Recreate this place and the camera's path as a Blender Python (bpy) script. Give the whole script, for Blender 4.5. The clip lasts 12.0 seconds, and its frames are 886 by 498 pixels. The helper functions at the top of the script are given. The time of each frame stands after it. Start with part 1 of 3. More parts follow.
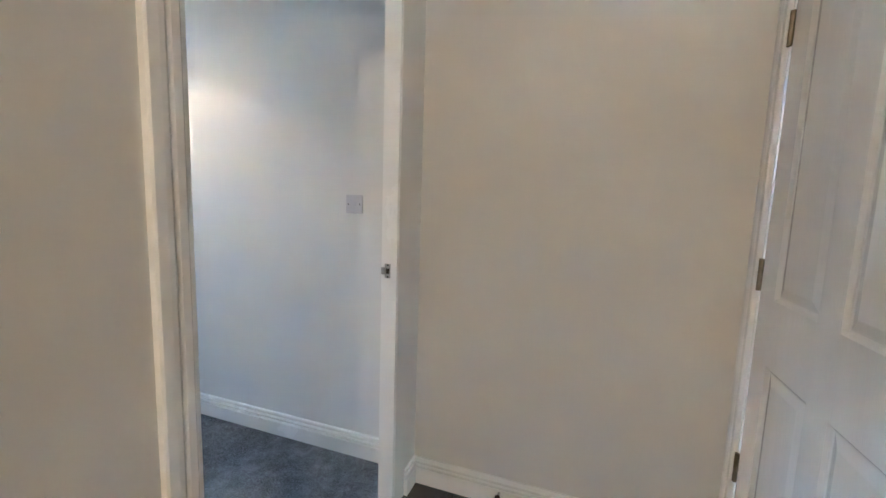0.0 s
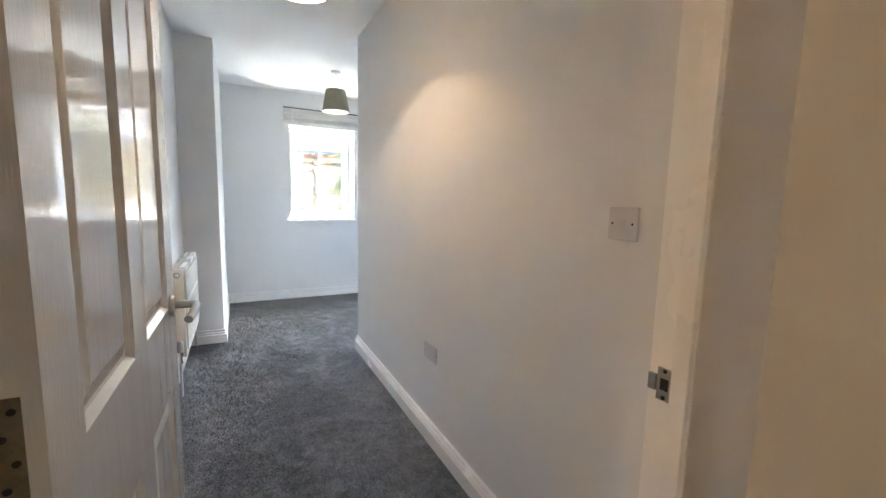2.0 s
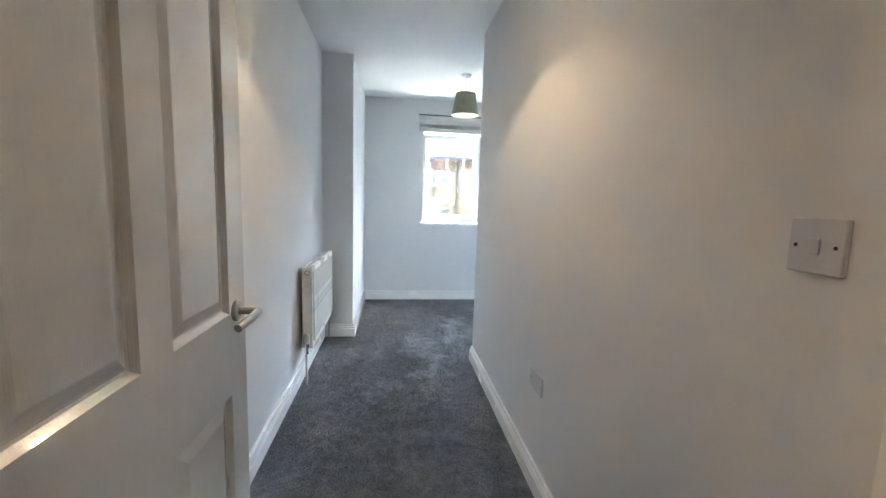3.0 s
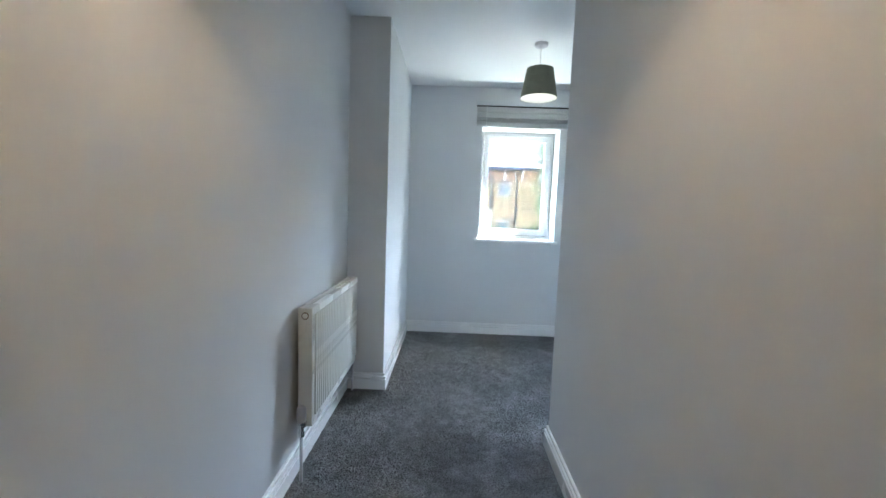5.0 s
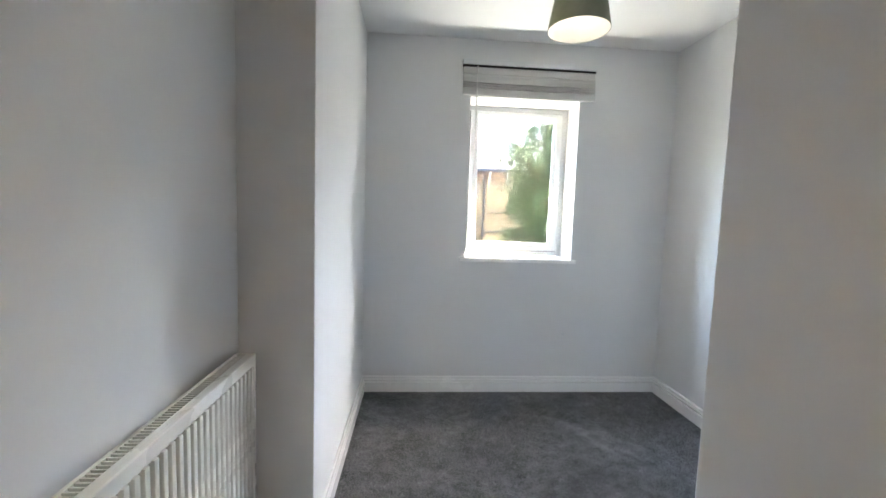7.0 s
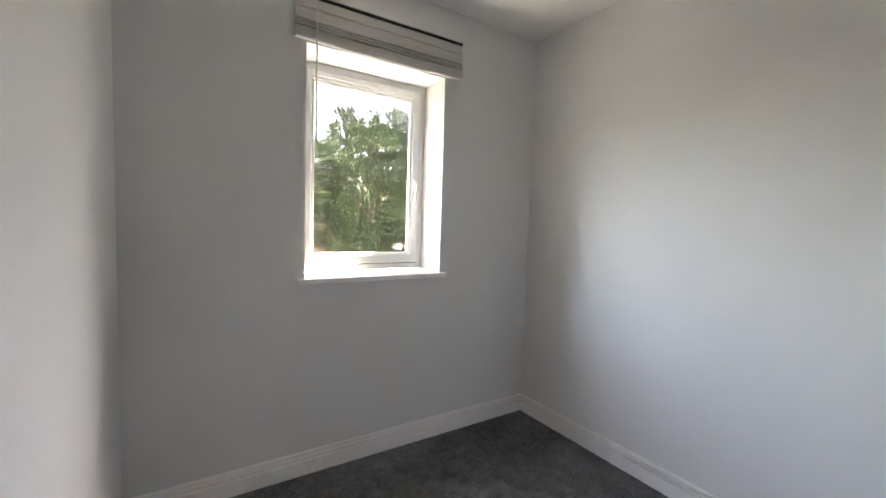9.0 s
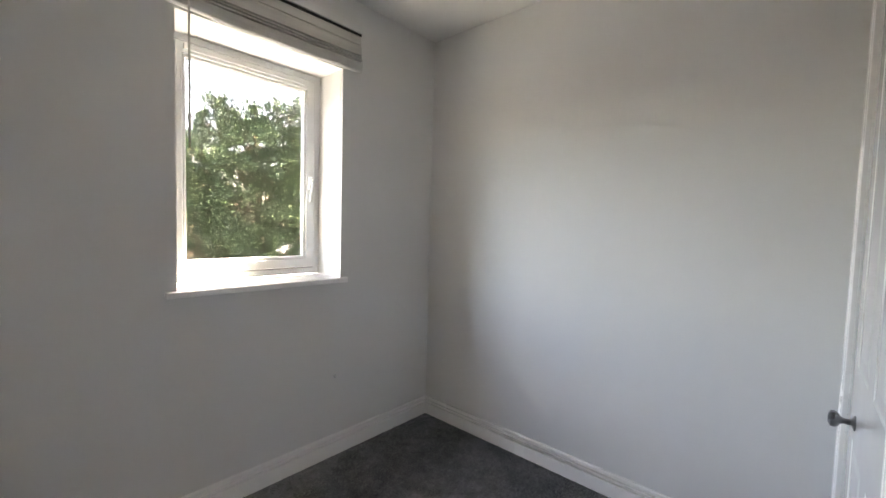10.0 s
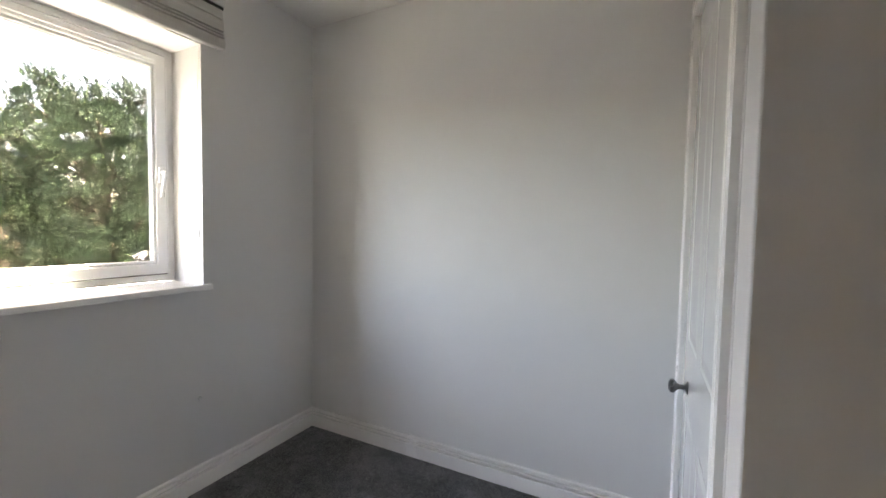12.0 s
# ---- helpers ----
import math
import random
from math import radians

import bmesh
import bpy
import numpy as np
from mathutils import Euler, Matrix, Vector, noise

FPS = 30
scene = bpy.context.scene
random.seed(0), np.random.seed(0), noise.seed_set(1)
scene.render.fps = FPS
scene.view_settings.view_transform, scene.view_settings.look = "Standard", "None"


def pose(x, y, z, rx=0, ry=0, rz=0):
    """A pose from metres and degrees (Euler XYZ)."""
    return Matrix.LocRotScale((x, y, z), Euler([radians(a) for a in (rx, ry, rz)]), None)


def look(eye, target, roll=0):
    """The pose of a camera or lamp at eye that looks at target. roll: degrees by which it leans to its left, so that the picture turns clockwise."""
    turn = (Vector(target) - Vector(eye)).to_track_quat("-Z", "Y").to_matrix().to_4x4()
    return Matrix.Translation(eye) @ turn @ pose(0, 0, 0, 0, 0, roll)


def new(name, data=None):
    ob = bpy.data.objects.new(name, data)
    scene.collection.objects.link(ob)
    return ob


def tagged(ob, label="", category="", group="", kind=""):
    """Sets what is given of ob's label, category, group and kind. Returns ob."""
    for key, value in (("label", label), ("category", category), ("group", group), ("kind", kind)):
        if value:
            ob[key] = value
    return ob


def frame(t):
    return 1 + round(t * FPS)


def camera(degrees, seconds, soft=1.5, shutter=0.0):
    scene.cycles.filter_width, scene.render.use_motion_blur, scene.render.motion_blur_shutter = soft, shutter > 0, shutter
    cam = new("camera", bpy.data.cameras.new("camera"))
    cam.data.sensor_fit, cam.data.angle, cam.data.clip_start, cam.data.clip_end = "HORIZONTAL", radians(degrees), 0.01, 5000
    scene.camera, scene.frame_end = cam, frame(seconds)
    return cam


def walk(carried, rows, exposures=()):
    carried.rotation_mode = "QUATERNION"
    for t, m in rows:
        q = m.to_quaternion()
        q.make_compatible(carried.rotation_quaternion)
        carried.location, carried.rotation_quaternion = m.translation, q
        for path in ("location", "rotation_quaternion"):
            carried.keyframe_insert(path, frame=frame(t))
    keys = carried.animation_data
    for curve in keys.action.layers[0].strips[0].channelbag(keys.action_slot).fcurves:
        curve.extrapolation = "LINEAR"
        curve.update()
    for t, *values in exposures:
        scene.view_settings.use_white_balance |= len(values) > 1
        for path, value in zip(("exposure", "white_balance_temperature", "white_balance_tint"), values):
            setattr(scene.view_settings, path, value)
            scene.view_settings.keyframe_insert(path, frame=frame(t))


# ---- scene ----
cam = camera(95.6, 12.0)
PATH = [
    (0, (-0.308, -0.034, 1.262), (1.564, 0.63, 1.028), 1.9),
    (0.5, (-0.082, 0.007, 1.268), (1.654, 0.966, 1.014), 1.6),
    (1, (0.155, 0.011, 1.295), (1.669, 1.291, 1.031), 1.3),
    (1.5, (0.327, 0.147, 1.282), (1.562, 1.701, 1.031), 1.3),
    (2, (0.436, 0.275, 1.285), (1.339, 2.044, 1.045), 1.4),
    (2.5, (0.573, 0.364, 1.289), (1.105, 2.277, 1.055), 1.6),
    (3, (0.66, 0.438, 1.289), (0.906, 2.408, 1.054), 1.7),
    (5, (0.729, 1.426, 1.279), (0.698, 3.417, 1.094), 2.1),
    (5.5, (0.664, 1.767, 1.295), (0.64, 3.759, 1.122), 2.0),
    (6, (0.655, 2.081, 1.293), (0.643, 4.074, 1.125), 1.9),
    (6.5, (0.666, 2.417, 1.312), (0.702, 4.409, 1.142), 1.9),
    (8.5, (0.539, 3.412, 1.305), (1.329, 5.244, 1.167), 1.7),
    (9, (0.531, 3.58, 1.309), (1.604, 5.262, 1.178), 1.8),
    (9.5, (0.504, 3.679, 1.295), (1.835, 5.167, 1.175), 1.5),
    (10, (0.522, 3.7, 1.308), (2.01, 5.031, 1.197), 1.6),
    (10.5, (0.532, 3.721, 1.302), (2.128, 4.922, 1.21), 1.4),
    (11, (0.563, 3.718, 1.302), (2.225, 4.827, 1.212), 1.2),
    (11.5, (0.6, 3.698, 1.299), (2.311, 4.73, 1.205), 1.1),
    (12, (0.598, 3.701, 1.295), (2.381, 4.602, 1.198), 1.0),
]
# the clip's camera opens up in the dim hall and settles in the bright room
EXPOSURES = [(0.0, 8.05, 4950, -4), (0.5, 8.05, 5000, -4), (1.0, 7.75, 5700, 1), (1.5, 7.65, 6450, 3), (2.0, 7.55, 6550, 4), (3.0, 7.25, 6100, 0), (5.0, 6.7, 5800, -2), (6.0, 6.8, 6350, 3), (6.5, 6.8, 6650, 4),
             (8.5, 6.0, 7750, 11), (12.0, 5.8, 8050, 11)]
walk(cam, [(t, look(*view)) for t, *view in PATH], EXPOSURES)

# ---- light ----
world = bpy.data.worlds.new("sky")
scene.world = world
world.use_nodes = True
wn = world.node_tree
sky = wn.nodes.new("ShaderNodeTexSky")
sky.sky_type = "NISHITA"
sky.sun_disc = False
sky.sun_elevation = radians(66)
sky.sun_rotation = radians(70)
sky.air_density, sky.dust_density, sky.ozone_density = 1.0, 5.0, 1.0
wn.nodes["Background"].inputs["Strength"].default_value = 0.15
wn.links.new(sky.outputs[0], wn.nodes["Background"].inputs["Color"])

sun_lamp = bpy.data.lights.new("sun", "SUN")
sun_lamp.energy, sun_lamp.angle, sun_lamp.color = 2.0, radians(1), (1.0, 0.95, 0.86)
sun_ob = new("sun", sun_lamp)
sun_ob.matrix_world = look((7.64, 2.78, 18.27), (0, 0, 0))


def bulb_light(name, at, watts, colour, radius=0.03):
    lamp = bpy.data.lights.new(name, "POINT")
    lamp.energy, lamp.color, lamp.shadow_soft_size = watts, colour, radius
    ob = new(name, lamp)
    ob.location = at
    return ob


WARM = (1.0, 0.68, 0.45)
bulb_light("corridor_bulb_light", (0.69, 2.16, 2.232), 0.088, WARM, 0.016)
bulb_light("room_bulb_light", (1.355, 4.545, 2.232), 0.004, (1.0, 0.86, 0.74))
# warm hall source is out of view; this lamp and its place are made up
bulb_light("hall_fill_light", (-2.5, -0.22, 2.45), 0.25, (1.0, 0.63, 0.35), 0.05)

# the window opening guides the sky's light into the room
opening = bpy.data.lights.new("window_opening", "AREA")
opening.shape, opening.size, opening.size_y = "RECTANGLE", 0.80, 1.16
opening.cycles.is_portal = True
opening_ob = new("window_opening", opening)
opening_ob.matrix_world = look((1.417, 5.975, 1.576), (1.417, 4.0, 1.576))

# hidden fill lamp added at the outer sill, throwing light up through the glass
sill_fill = bpy.data.lights.new("outer_sill_fill", "AREA")
sill_fill.shape, sill_fill.size, sill_fill.size_y = "RECTANGLE", 0.76, 0.07
sill_fill.energy, sill_fill.color = 0.30, (1.0, 0.98, 0.93)
new("outer_sill_fill", sill_fill).matrix_world = look((1.417, 5.945, 1.035), (1.417, 5.50, 1.60))

# ---- plan ----
H = 2.545                      # ceiling
XL, XR, XE = 0.02, 1.316, 2.53   # corridor walls, east wall of the room
YH, YD = 0.630, 0.70           # doorway wall, hall face and room face
YN, YW = 3.565, 5.622          # end of the corridor wall, window wall
XB, YB = 0.292, 4.195          # boxed-in pier beside the radiator
WX0, WX1, WZ0, WZ1 = 1.022, 1.812, 1.0, 2.152   # window opening
HX0, HX1, HY0 = -3.2, 1.262, -0.56             # hall; its unseen west end is lengthened to set the added lamp far back


# ---- mesh helpers ----
def mesh_of(name, bm, material, smooth=0.0):
    me = bpy.data.meshes.new(name)
    bmesh.ops.recalc_face_normals(bm, faces=bm.faces)
    bm.to_mesh(me)
    bm.free()
    if material:
        me.materials.append(material)
    if smooth:
        me.shade_smooth()
        me.set_sharp_from_angle(angle=radians(smooth))
    return me


def part(name, bm, material, parent=None, label="", smooth=0.0):
    ob = new(name, mesh_of(name, bm, material, smooth))
    if parent:
        ob.parent = parent
    if label:
        ob["label"] = label
    return ob


def empty(name, at=(0, 0, 0)):
    ob = new(name)
    ob.location = at
    ob.empty_display_size = 0.05
    return ob


def box(bm, a, b, bevel=0.0, segs=2):
    r = bmesh.ops.create_cube(bm, size=1)
    vs = r["verts"]
    for v in vs:
        v.co = Vector([a[i] + (b[i] - a[i]) * (v.co[i] + 0.5) for i in range(3)])
    if bevel:
        es = list({e for v in vs for e in v.link_edges})
        bmesh.ops.bevel(bm, geom=es, offset=bevel, segments=segs, affect="EDGES", profile=0.5)


def boxes(*pairs, bevel=0.0):
    bm = bmesh.new()
    for a, b in pairs:
        box(bm, a, b, bevel)
    return bm


def tube(bm, p, q, r0, r1=None, n=16, caps=True):
    p, q = Vector(p), Vector(q)
    m = Matrix.Translation((p + q) / 2) @ (q - p).to_track_quat("Z", "Y").to_matrix().to_4x4()
    bmesh.ops.create_cone(bm, cap_ends=caps, segments=n, radius1=r0, radius2=r0 if r1 is None else r1, depth=(q - p).length, matrix=m)


def lathe(bm, profile, n=32, m=Matrix()):
    """profile: (radius, height) pairs turned round z, then placed by m."""
    rings = []
    for r, z in profile:
        rings.append([bm.verts.new(m @ Vector((r * math.cos(2 * math.pi * i / n), r * math.sin(2 * math.pi * i / n), z))) for i in range(n)])
    for a, b in zip(rings, rings[1:]):
        for i in range(n):
            bm.faces.new((a[i], a[(i + 1) % n], b[(i + 1) % n], b[i]))
    return rings


def bent_tube(bm, pts, r, n=10):
    pts = [Vector(p) for p in pts]
    rings = []
    for i, p in enumerate(pts):
        d = (pts[min(i + 1, len(pts) - 1)] - pts[max(i - 1, 0)]).normalized()
        q = d.to_track_quat("Z", "Y").to_matrix()
        rings.append([bm.verts.new(p + q @ Vector((r * math.cos(2 * math.pi * k / n), r * math.sin(2 * math.pi * k / n), 0))) for k in range(n)])
    for a, b in zip(rings, rings[1:]):
        for k in range(n):
            bm.faces.new((a[k], a[(k + 1) % n], b[(k + 1) % n], b[k]))
    bm.faces.new(rings[0][::-1])
    bm.faces.new(rings[-1])


def run(bm, profile, path):
    """Extrudes (out, up) pairs along a polyline on the floor; out is to the left of the way, corners are mitred."""
    pts = [Vector((x, y)) for x, y in path]
    sections = []
    for i, p in enumerate(pts):
        dirs = []
        if i:
            dirs.append((p - pts[i - 1]).normalized())
        if i < len(pts) - 1:
            dirs.append((pts[i + 1] - p).normalized())
        ns = [Vector((-d.y, d.x)) for d in dirs]
        m = sum(ns, Vector((0, 0)))
        m = m / m.length_squared * len(ns) if len(ns) == 1 else m * (2 / m.length_squared)
        sections.append([bm.verts.new((p.x + m.x * o, p.y + m.y * o, u)) for o, u in profile])
    for a, b in zip(sections, sections[1:]):
        for k in range(len(profile)):
            j = (k + 1) % len(profile)
            bm.faces.new((a[k], a[j], b[j], b[k]))
    bm.faces.new(sections[0])
    bm.faces.new(sections[-1][::-1])


# ---- materials ----
def material(name, colour, rough=0.6, metal=0.0, spread=0.08, scale=6.0, grain=120.0, bump=0.1, bump_dist=0.002, coat=0.0, stretch=(1, 1, 1)):
    """A surface with slow stains and fine grain in colour, gloss and relief."""
    m = bpy.data.materials.new(name)
    m.use_nodes = True
    t = m.node_tree
    n, ln = t.nodes, t.links
    b = n["Principled BSDF"]
    co = n.new("ShaderNodeTexCoord")
    mp = n.new("ShaderNodeMapping")
    mp.inputs["Scale"].default_value = stretch
    ln.new(co.outputs["Object"], mp.inputs["Vector"])
    big, fine = n.new("ShaderNodeTexNoise"), n.new("ShaderNodeTexNoise")
    for tex, s, d in ((big, scale, 5), (fine, grain, 3)):
        tex.inputs["Scale"].default_value = s
        tex.inputs["Detail"].default_value = d
        ln.new(mp.outputs["Vector"], tex.inputs["Vector"])
    mixv = n.new("ShaderNodeMath")
    mixv.operation = "MULTIPLY_ADD"
    ln.new(fine.outputs["Fac"], mixv.inputs[0])
    mixv.inputs[1].default_value = 0.4
    ln.new(big.outputs["Fac"], mixv.inputs[2])
    ramp = n.new("ShaderNodeValToRGB")
    lo = [c * (1 - spread) for c in colour]
    hi = [min(1.0, c * (1 + spread)) for c in colour]
    ramp.color_ramp.elements[0].position, ramp.color_ramp.elements[1].position = 0.45, 0.95
    ramp.color_ramp.elements[0].color, ramp.color_ramp.elements[1].color = (*lo, 1), (*hi, 1)
    ln.new(mixv.outputs[0], ramp.inputs["Fac"])
    ln.new(ramp.outputs["Color"], b.inputs["Base Color"])
    rr = n.new("ShaderNodeMapRange")
    rr.inputs["To Min"].default_value, rr.inputs["To Max"].default_value = max(0.02, rough - 0.08), min(1.0, rough + 0.08)
    ln.new(big.outputs["Fac"], rr.inputs["Value"])
    ln.new(rr.outputs["Result"], b.inputs["Roughness"])
    b.inputs["Metallic"].default_value = metal
    b.inputs["Coat Weight"].default_value = coat
    if bump:
        bp = n.new("ShaderNodeBump")
        bp.inputs["Strength"].default_value, bp.inputs["Distance"].default_value = bump, bump_dist
        ln.new(mixv.outputs[0], bp.inputs["Height"])
        ln.new(bp.outputs["Normal"], b.inputs["Normal"])
    return m


def glass_material(name):
    m = bpy.data.materials.new(name)
    m.use_nodes = True
    b = m.node_tree.nodes["Principled BSDF"]
    b.inputs["Transmission Weight"].default_value = 1.0
    b.inputs["Roughness"].default_value = 0.0
    b.inputs["IOR"].default_value = 1.2
    # dark tint dims the bright view outside; shadowless panes still pass daylight
    b.inputs["Base Color"].default_value = (0.37, 0.37, 0.37, 1)
    return m


def carpet_material(name, dark, light, scale=1.0):
    m = bpy.data.materials.new(name)
    m.use_nodes = True
    t = m.node_tree
    n, ln = t.nodes, t.links
    b = n["Principled BSDF"]
    co = n.new("ShaderNodeTexCoord")

    def tex(s, d, r=0.6, dist=0.0):
        x = n.new("ShaderNodeTexNoise")
        x.inputs["Scale"].default_value, x.inputs["Detail"].default_value, x.inputs["Roughness"].default_value = s * scale, d, r
        x.inputs["Distortion"].default_value = dist
        ln.new(co.outputs["Object"], x.inputs["Vector"])
        return x
    tread, crush, tuft = tex(2.2, 5, 0.6, 0.8), tex(16, 5, 0.65, 0.4), tex(120, 4, 0.8)

    def add(x, k, y):
        a = n.new("ShaderNodeMath")
        a.operation = "MULTIPLY_ADD"
        ln.new(x, a.inputs[0])
        a.inputs[1].default_value = k
        ln.new(y, a.inputs[2])
        return a.outputs[0]
    pile = add(tuft.outputs["Fac"], 1.7, crush.outputs["Fac"])
    total = add(pile, 0.8, tread.outputs["Fac"])
    mr = n.new("ShaderNodeMapRange")
    mr.inputs["From Min"].default_value, mr.inputs["From Max"].default_value = 1.42, 2.08
    ln.new(total, mr.inputs["Value"])
    ramp = n.new("ShaderNodeValToRGB")
    ramp.color_ramp.elements[0].color, ramp.color_ramp.elements[1].color = (*dark, 1), (*light, 1)
    ln.new(mr.outputs["Result"], ramp.inputs["Fac"])
    ln.new(ramp.outputs["Color"], b.inputs["Base Color"])
    b.inputs["Roughness"].default_value = 0.95
    b.inputs["Sheen Weight"].default_value = 0.25
    b.inputs["Sheen Roughness"].default_value = 0.5
    bp = n.new("ShaderNodeBump")
    bp.inputs["Strength"].default_value, bp.inputs["Distance"].default_value = 0.9, 0.008
    ln.new(pile, bp.inputs["Height"])
    ln.new(bp.outputs["Normal"], b.inputs["Normal"])
    return m


def emitter(name, colour, strength):
    m = bpy.data.materials.new(name)
    m.use_nodes = True
    b = m.node_tree.nodes["Principled BSDF"]
    b.inputs["Emission Color"].default_value = (*colour, 1)
    b.inputs["Emission Strength"].default_value = strength
    return m


M_WALL = material("wall_paint", (0.74, 0.737, 0.73), 0.75, spread=0.02, scale=1.5, grain=180, bump=0.12, bump_dist=0.0015)
# same white as the room, with the hall's dim warm light tinted in
M_HALL = material("warm_tinted_wall_paint", (0.70, 0.68, 0.65), 0.7, spread=0.02, scale=1.5, grain=180, bump=0.12, bump_dist=0.0015)
M_CEIL = material("ceiling_paint", (0.84, 0.84, 0.83), 0.85, spread=0.015, scale=1.2, grain=140, bump=0.1)
M_GLOSS = material("white_satin_woodwork", (0.90, 0.895, 0.885), 0.25, spread=0.02, scale=4, grain=90, bump=0.05, bump_dist=0.001)
M_DOOR = material("white_gloss_grained_door", (0.78, 0.76, 0.73), 0.11, spread=0.02, scale=3, grain=60, bump=0.7, bump_dist=0.0022, stretch=(6, 6, 0.35), coat=0.5)
M_SMOOTHDOOR = material("white_smooth_gloss_paint", (0.80, 0.80, 0.79), 0.16, spread=0.015, scale=3, grain=40, bump=0.04, bump_dist=0.001, coat=0.4)
M_PEWTER = material("dark_pewter", (0.22, 0.22, 0.23), 0.28, metal=1.0, spread=0.1, scale=30, grain=200, bump=0.02)
M_UPVC = material("white_upvc", (0.74, 0.75, 0.75), 0.25, spread=0.01, scale=5, grain=80, bump=0.0)
M_CARPET = carpet_material("grey_carpet", (0.024, 0.026, 0.028), (0.33, 0.335, 0.345))
M_HALLFLOOR = carpet_material("dark_brown_carpet", (0.010, 0.007, 0.004), (0.045, 0.030, 0.018))
M_PLASTIC = material("white_plastic", (0.57, 0.56, 0.59), 0.3, spread=0.01, bump=0.0)
M_STEEL = material("satin_steel", (0.42, 0.41, 0.40), 0.3, metal=1.0, spread=0.05, scale=30, grain=300, bump=0.03)
# brass of the plug ring; on steel door plates the brown paints shade
M_BROWNMETAL = material("brass_and_shaded_steel", (0.24, 0.19, 0.13), 0.45, metal=1.0, spread=0.25, scale=40, grain=300, bump=0.05)
M_CHROME = material("chrome", (0.7, 0.7, 0.72), 0.12, metal=1.0, spread=0.03, bump=0.0)
# near-black for dark fittings and for shade painted into gaps and holes
M_DARK = material("black_parts_and_shade", (0.02, 0.018, 0.016), 0.7, bump=0.0)
M_RAD = material("cream_white_enamel", (0.78, 0.775, 0.715), 0.28, spread=0.015, bump=0.02)
M_SHADE = material("olive_grey_fabric", (0.27, 0.265, 0.19), 0.85, spread=0.12, scale=20, grain=400, bump=0.3, bump_dist=0.001)
M_SHADEIN = material("white_shade_lining", (0.85, 0.84, 0.8), 0.8, bump=0.0)
M_BLIND = material("pale_grey_blind_cloth", (0.56, 0.55, 0.53), 0.5, spread=0.1, scale=5, grain=60, bump=0.1, stretch=(0.4, 8, 8))
M_CORD = material("white_cord", (0.7, 0.69, 0.66), 0.7, bump=0.0)
M_GLASS = glass_material("dimming_window_glass")
M_BULB = emitter("lit_bulb", (1.0, 0.92, 0.84), 0.06)


def structure(ob, label, category):
    return tagged(ob, label, category, kind="structure")


# ---- large structure ----
structure(part("floor", boxes(((XL - 0.1, YH + 0.05, -0.2), (XE + 0.1, YW, 0.0))), M_CARPET), "dark grey cut-pile carpet with lighter tread marks", "carpet")
structure(part("floor_hall", boxes(((HX0 - 0.1, HY0 - 0.1, -0.2), (HX1 + 0.1, YH + 0.05, -0.002))), M_HALLFLOOR), "dark brown carpet in the hall", "carpet")
structure(part("ceiling", boxes(((XL - 0.1, YD, H), (XE + 0.1, YW, H + 0.15))), M_CEIL), "smooth white painted ceiling", "ceiling")
structure(part("ceiling_hall", boxes(((HX0 - 0.1, HY0 - 0.1, H), (HX1 + 0.1, YD, H + 0.15))), M_CEIL), "white painted hall ceiling", "ceiling")

structure(part("wall_west", boxes(((XL - 0.1, YD, 0), (XL, YW, H))), M_WALL), "plain white painted wall behind the radiator", "wall")
structure(part("wall_pier", boxes(((XL, YB, 0), (XB, YW, H)), bevel=0.004), M_WALL), "white painted boxed-in pier reaching the window wall", "wall")
structure(part("wall_north", boxes(
    ((XL - 0.1, YW, -0.2), (WX0, YW + 0.36, H + 0.15)), ((WX1, YW, -0.2), (XE + 0.1, YW + 0.36, H + 0.15)),
    ((WX0, YW, -0.2), (WX1, YW + 0.36, WZ0)), ((WX0, YW, WZ1), (WX1, YW + 0.36, H + 0.15))), M_WALL), "white painted window wall with a deep reveal", "wall")
structure(part("wall_east", boxes(((XE, 2.8, 0), (XE + 0.1, YW, H))), M_WALL), "plain white painted wall catching window light", "wall")
structure(part("wall_corridor", boxes(((XR, YD, 0), (XR + 0.1, YN, H)), bevel=0.004), M_WALL), "white painted wall with light switch and socket", "wall")
CX0, CX1, CZ = 1.492, 2.284, 2.06     # closet door opening
structure(part("wall_closet", boxes(((XR + 0.1, YN - 0.1, 0), (CX0, YN, H)), ((CX1, YN - 0.1, 0), (XE, YN, H)), ((CX0, YN - 0.1, CZ), (CX1, YN, H))), M_WALL),
          "white painted wall round the closet door", "wall")
# closet's back is out of view; wall added to keep the door gaps dark
structure(part("wall_closet_back", boxes(((XR + 0.1, 2.7, 0), (XE, 2.8, H))), M_WALL), "unseen plain wall closing the closet against stray light", "wall")
DX0, DX1, DZ = 0.183, 1.083, 2.06     # doorway opening
structure(part("wall_doorway", boxes(((XL - 0.1, YH + 0.052, 0), (DX0, YD, H)), ((DX1, YH + 0.052, 0), (XR + 0.1, YD, H)), ((DX0, YH + 0.052, DZ), (DX1, YD, H))), M_WALL),
          "white painted wall round the bedroom doorway", "wall")
structure(part("wall_hall_north", boxes(((HX0, YH, 0), (DX0, YH + 0.052, H)), ((DX1 - 0.023, YH - 0.003, 0), (HX1 + 0.1, YH + 0.052, H)), ((DX0, YH, DZ), (DX1, YH + 0.052, H))), M_HALL),
          "white hall wall beside the doorway, tinted for warm light", "wall")
structure(part("wall_hall_east", boxes(((HX1, HY0 - 0.1, 0), (HX1 + 0.1, YH, H))), M_HALL), "white hall wall, tinted for warm light", "wall")
KX0, KX1 = 0.42, 1.21                  # hall door opening
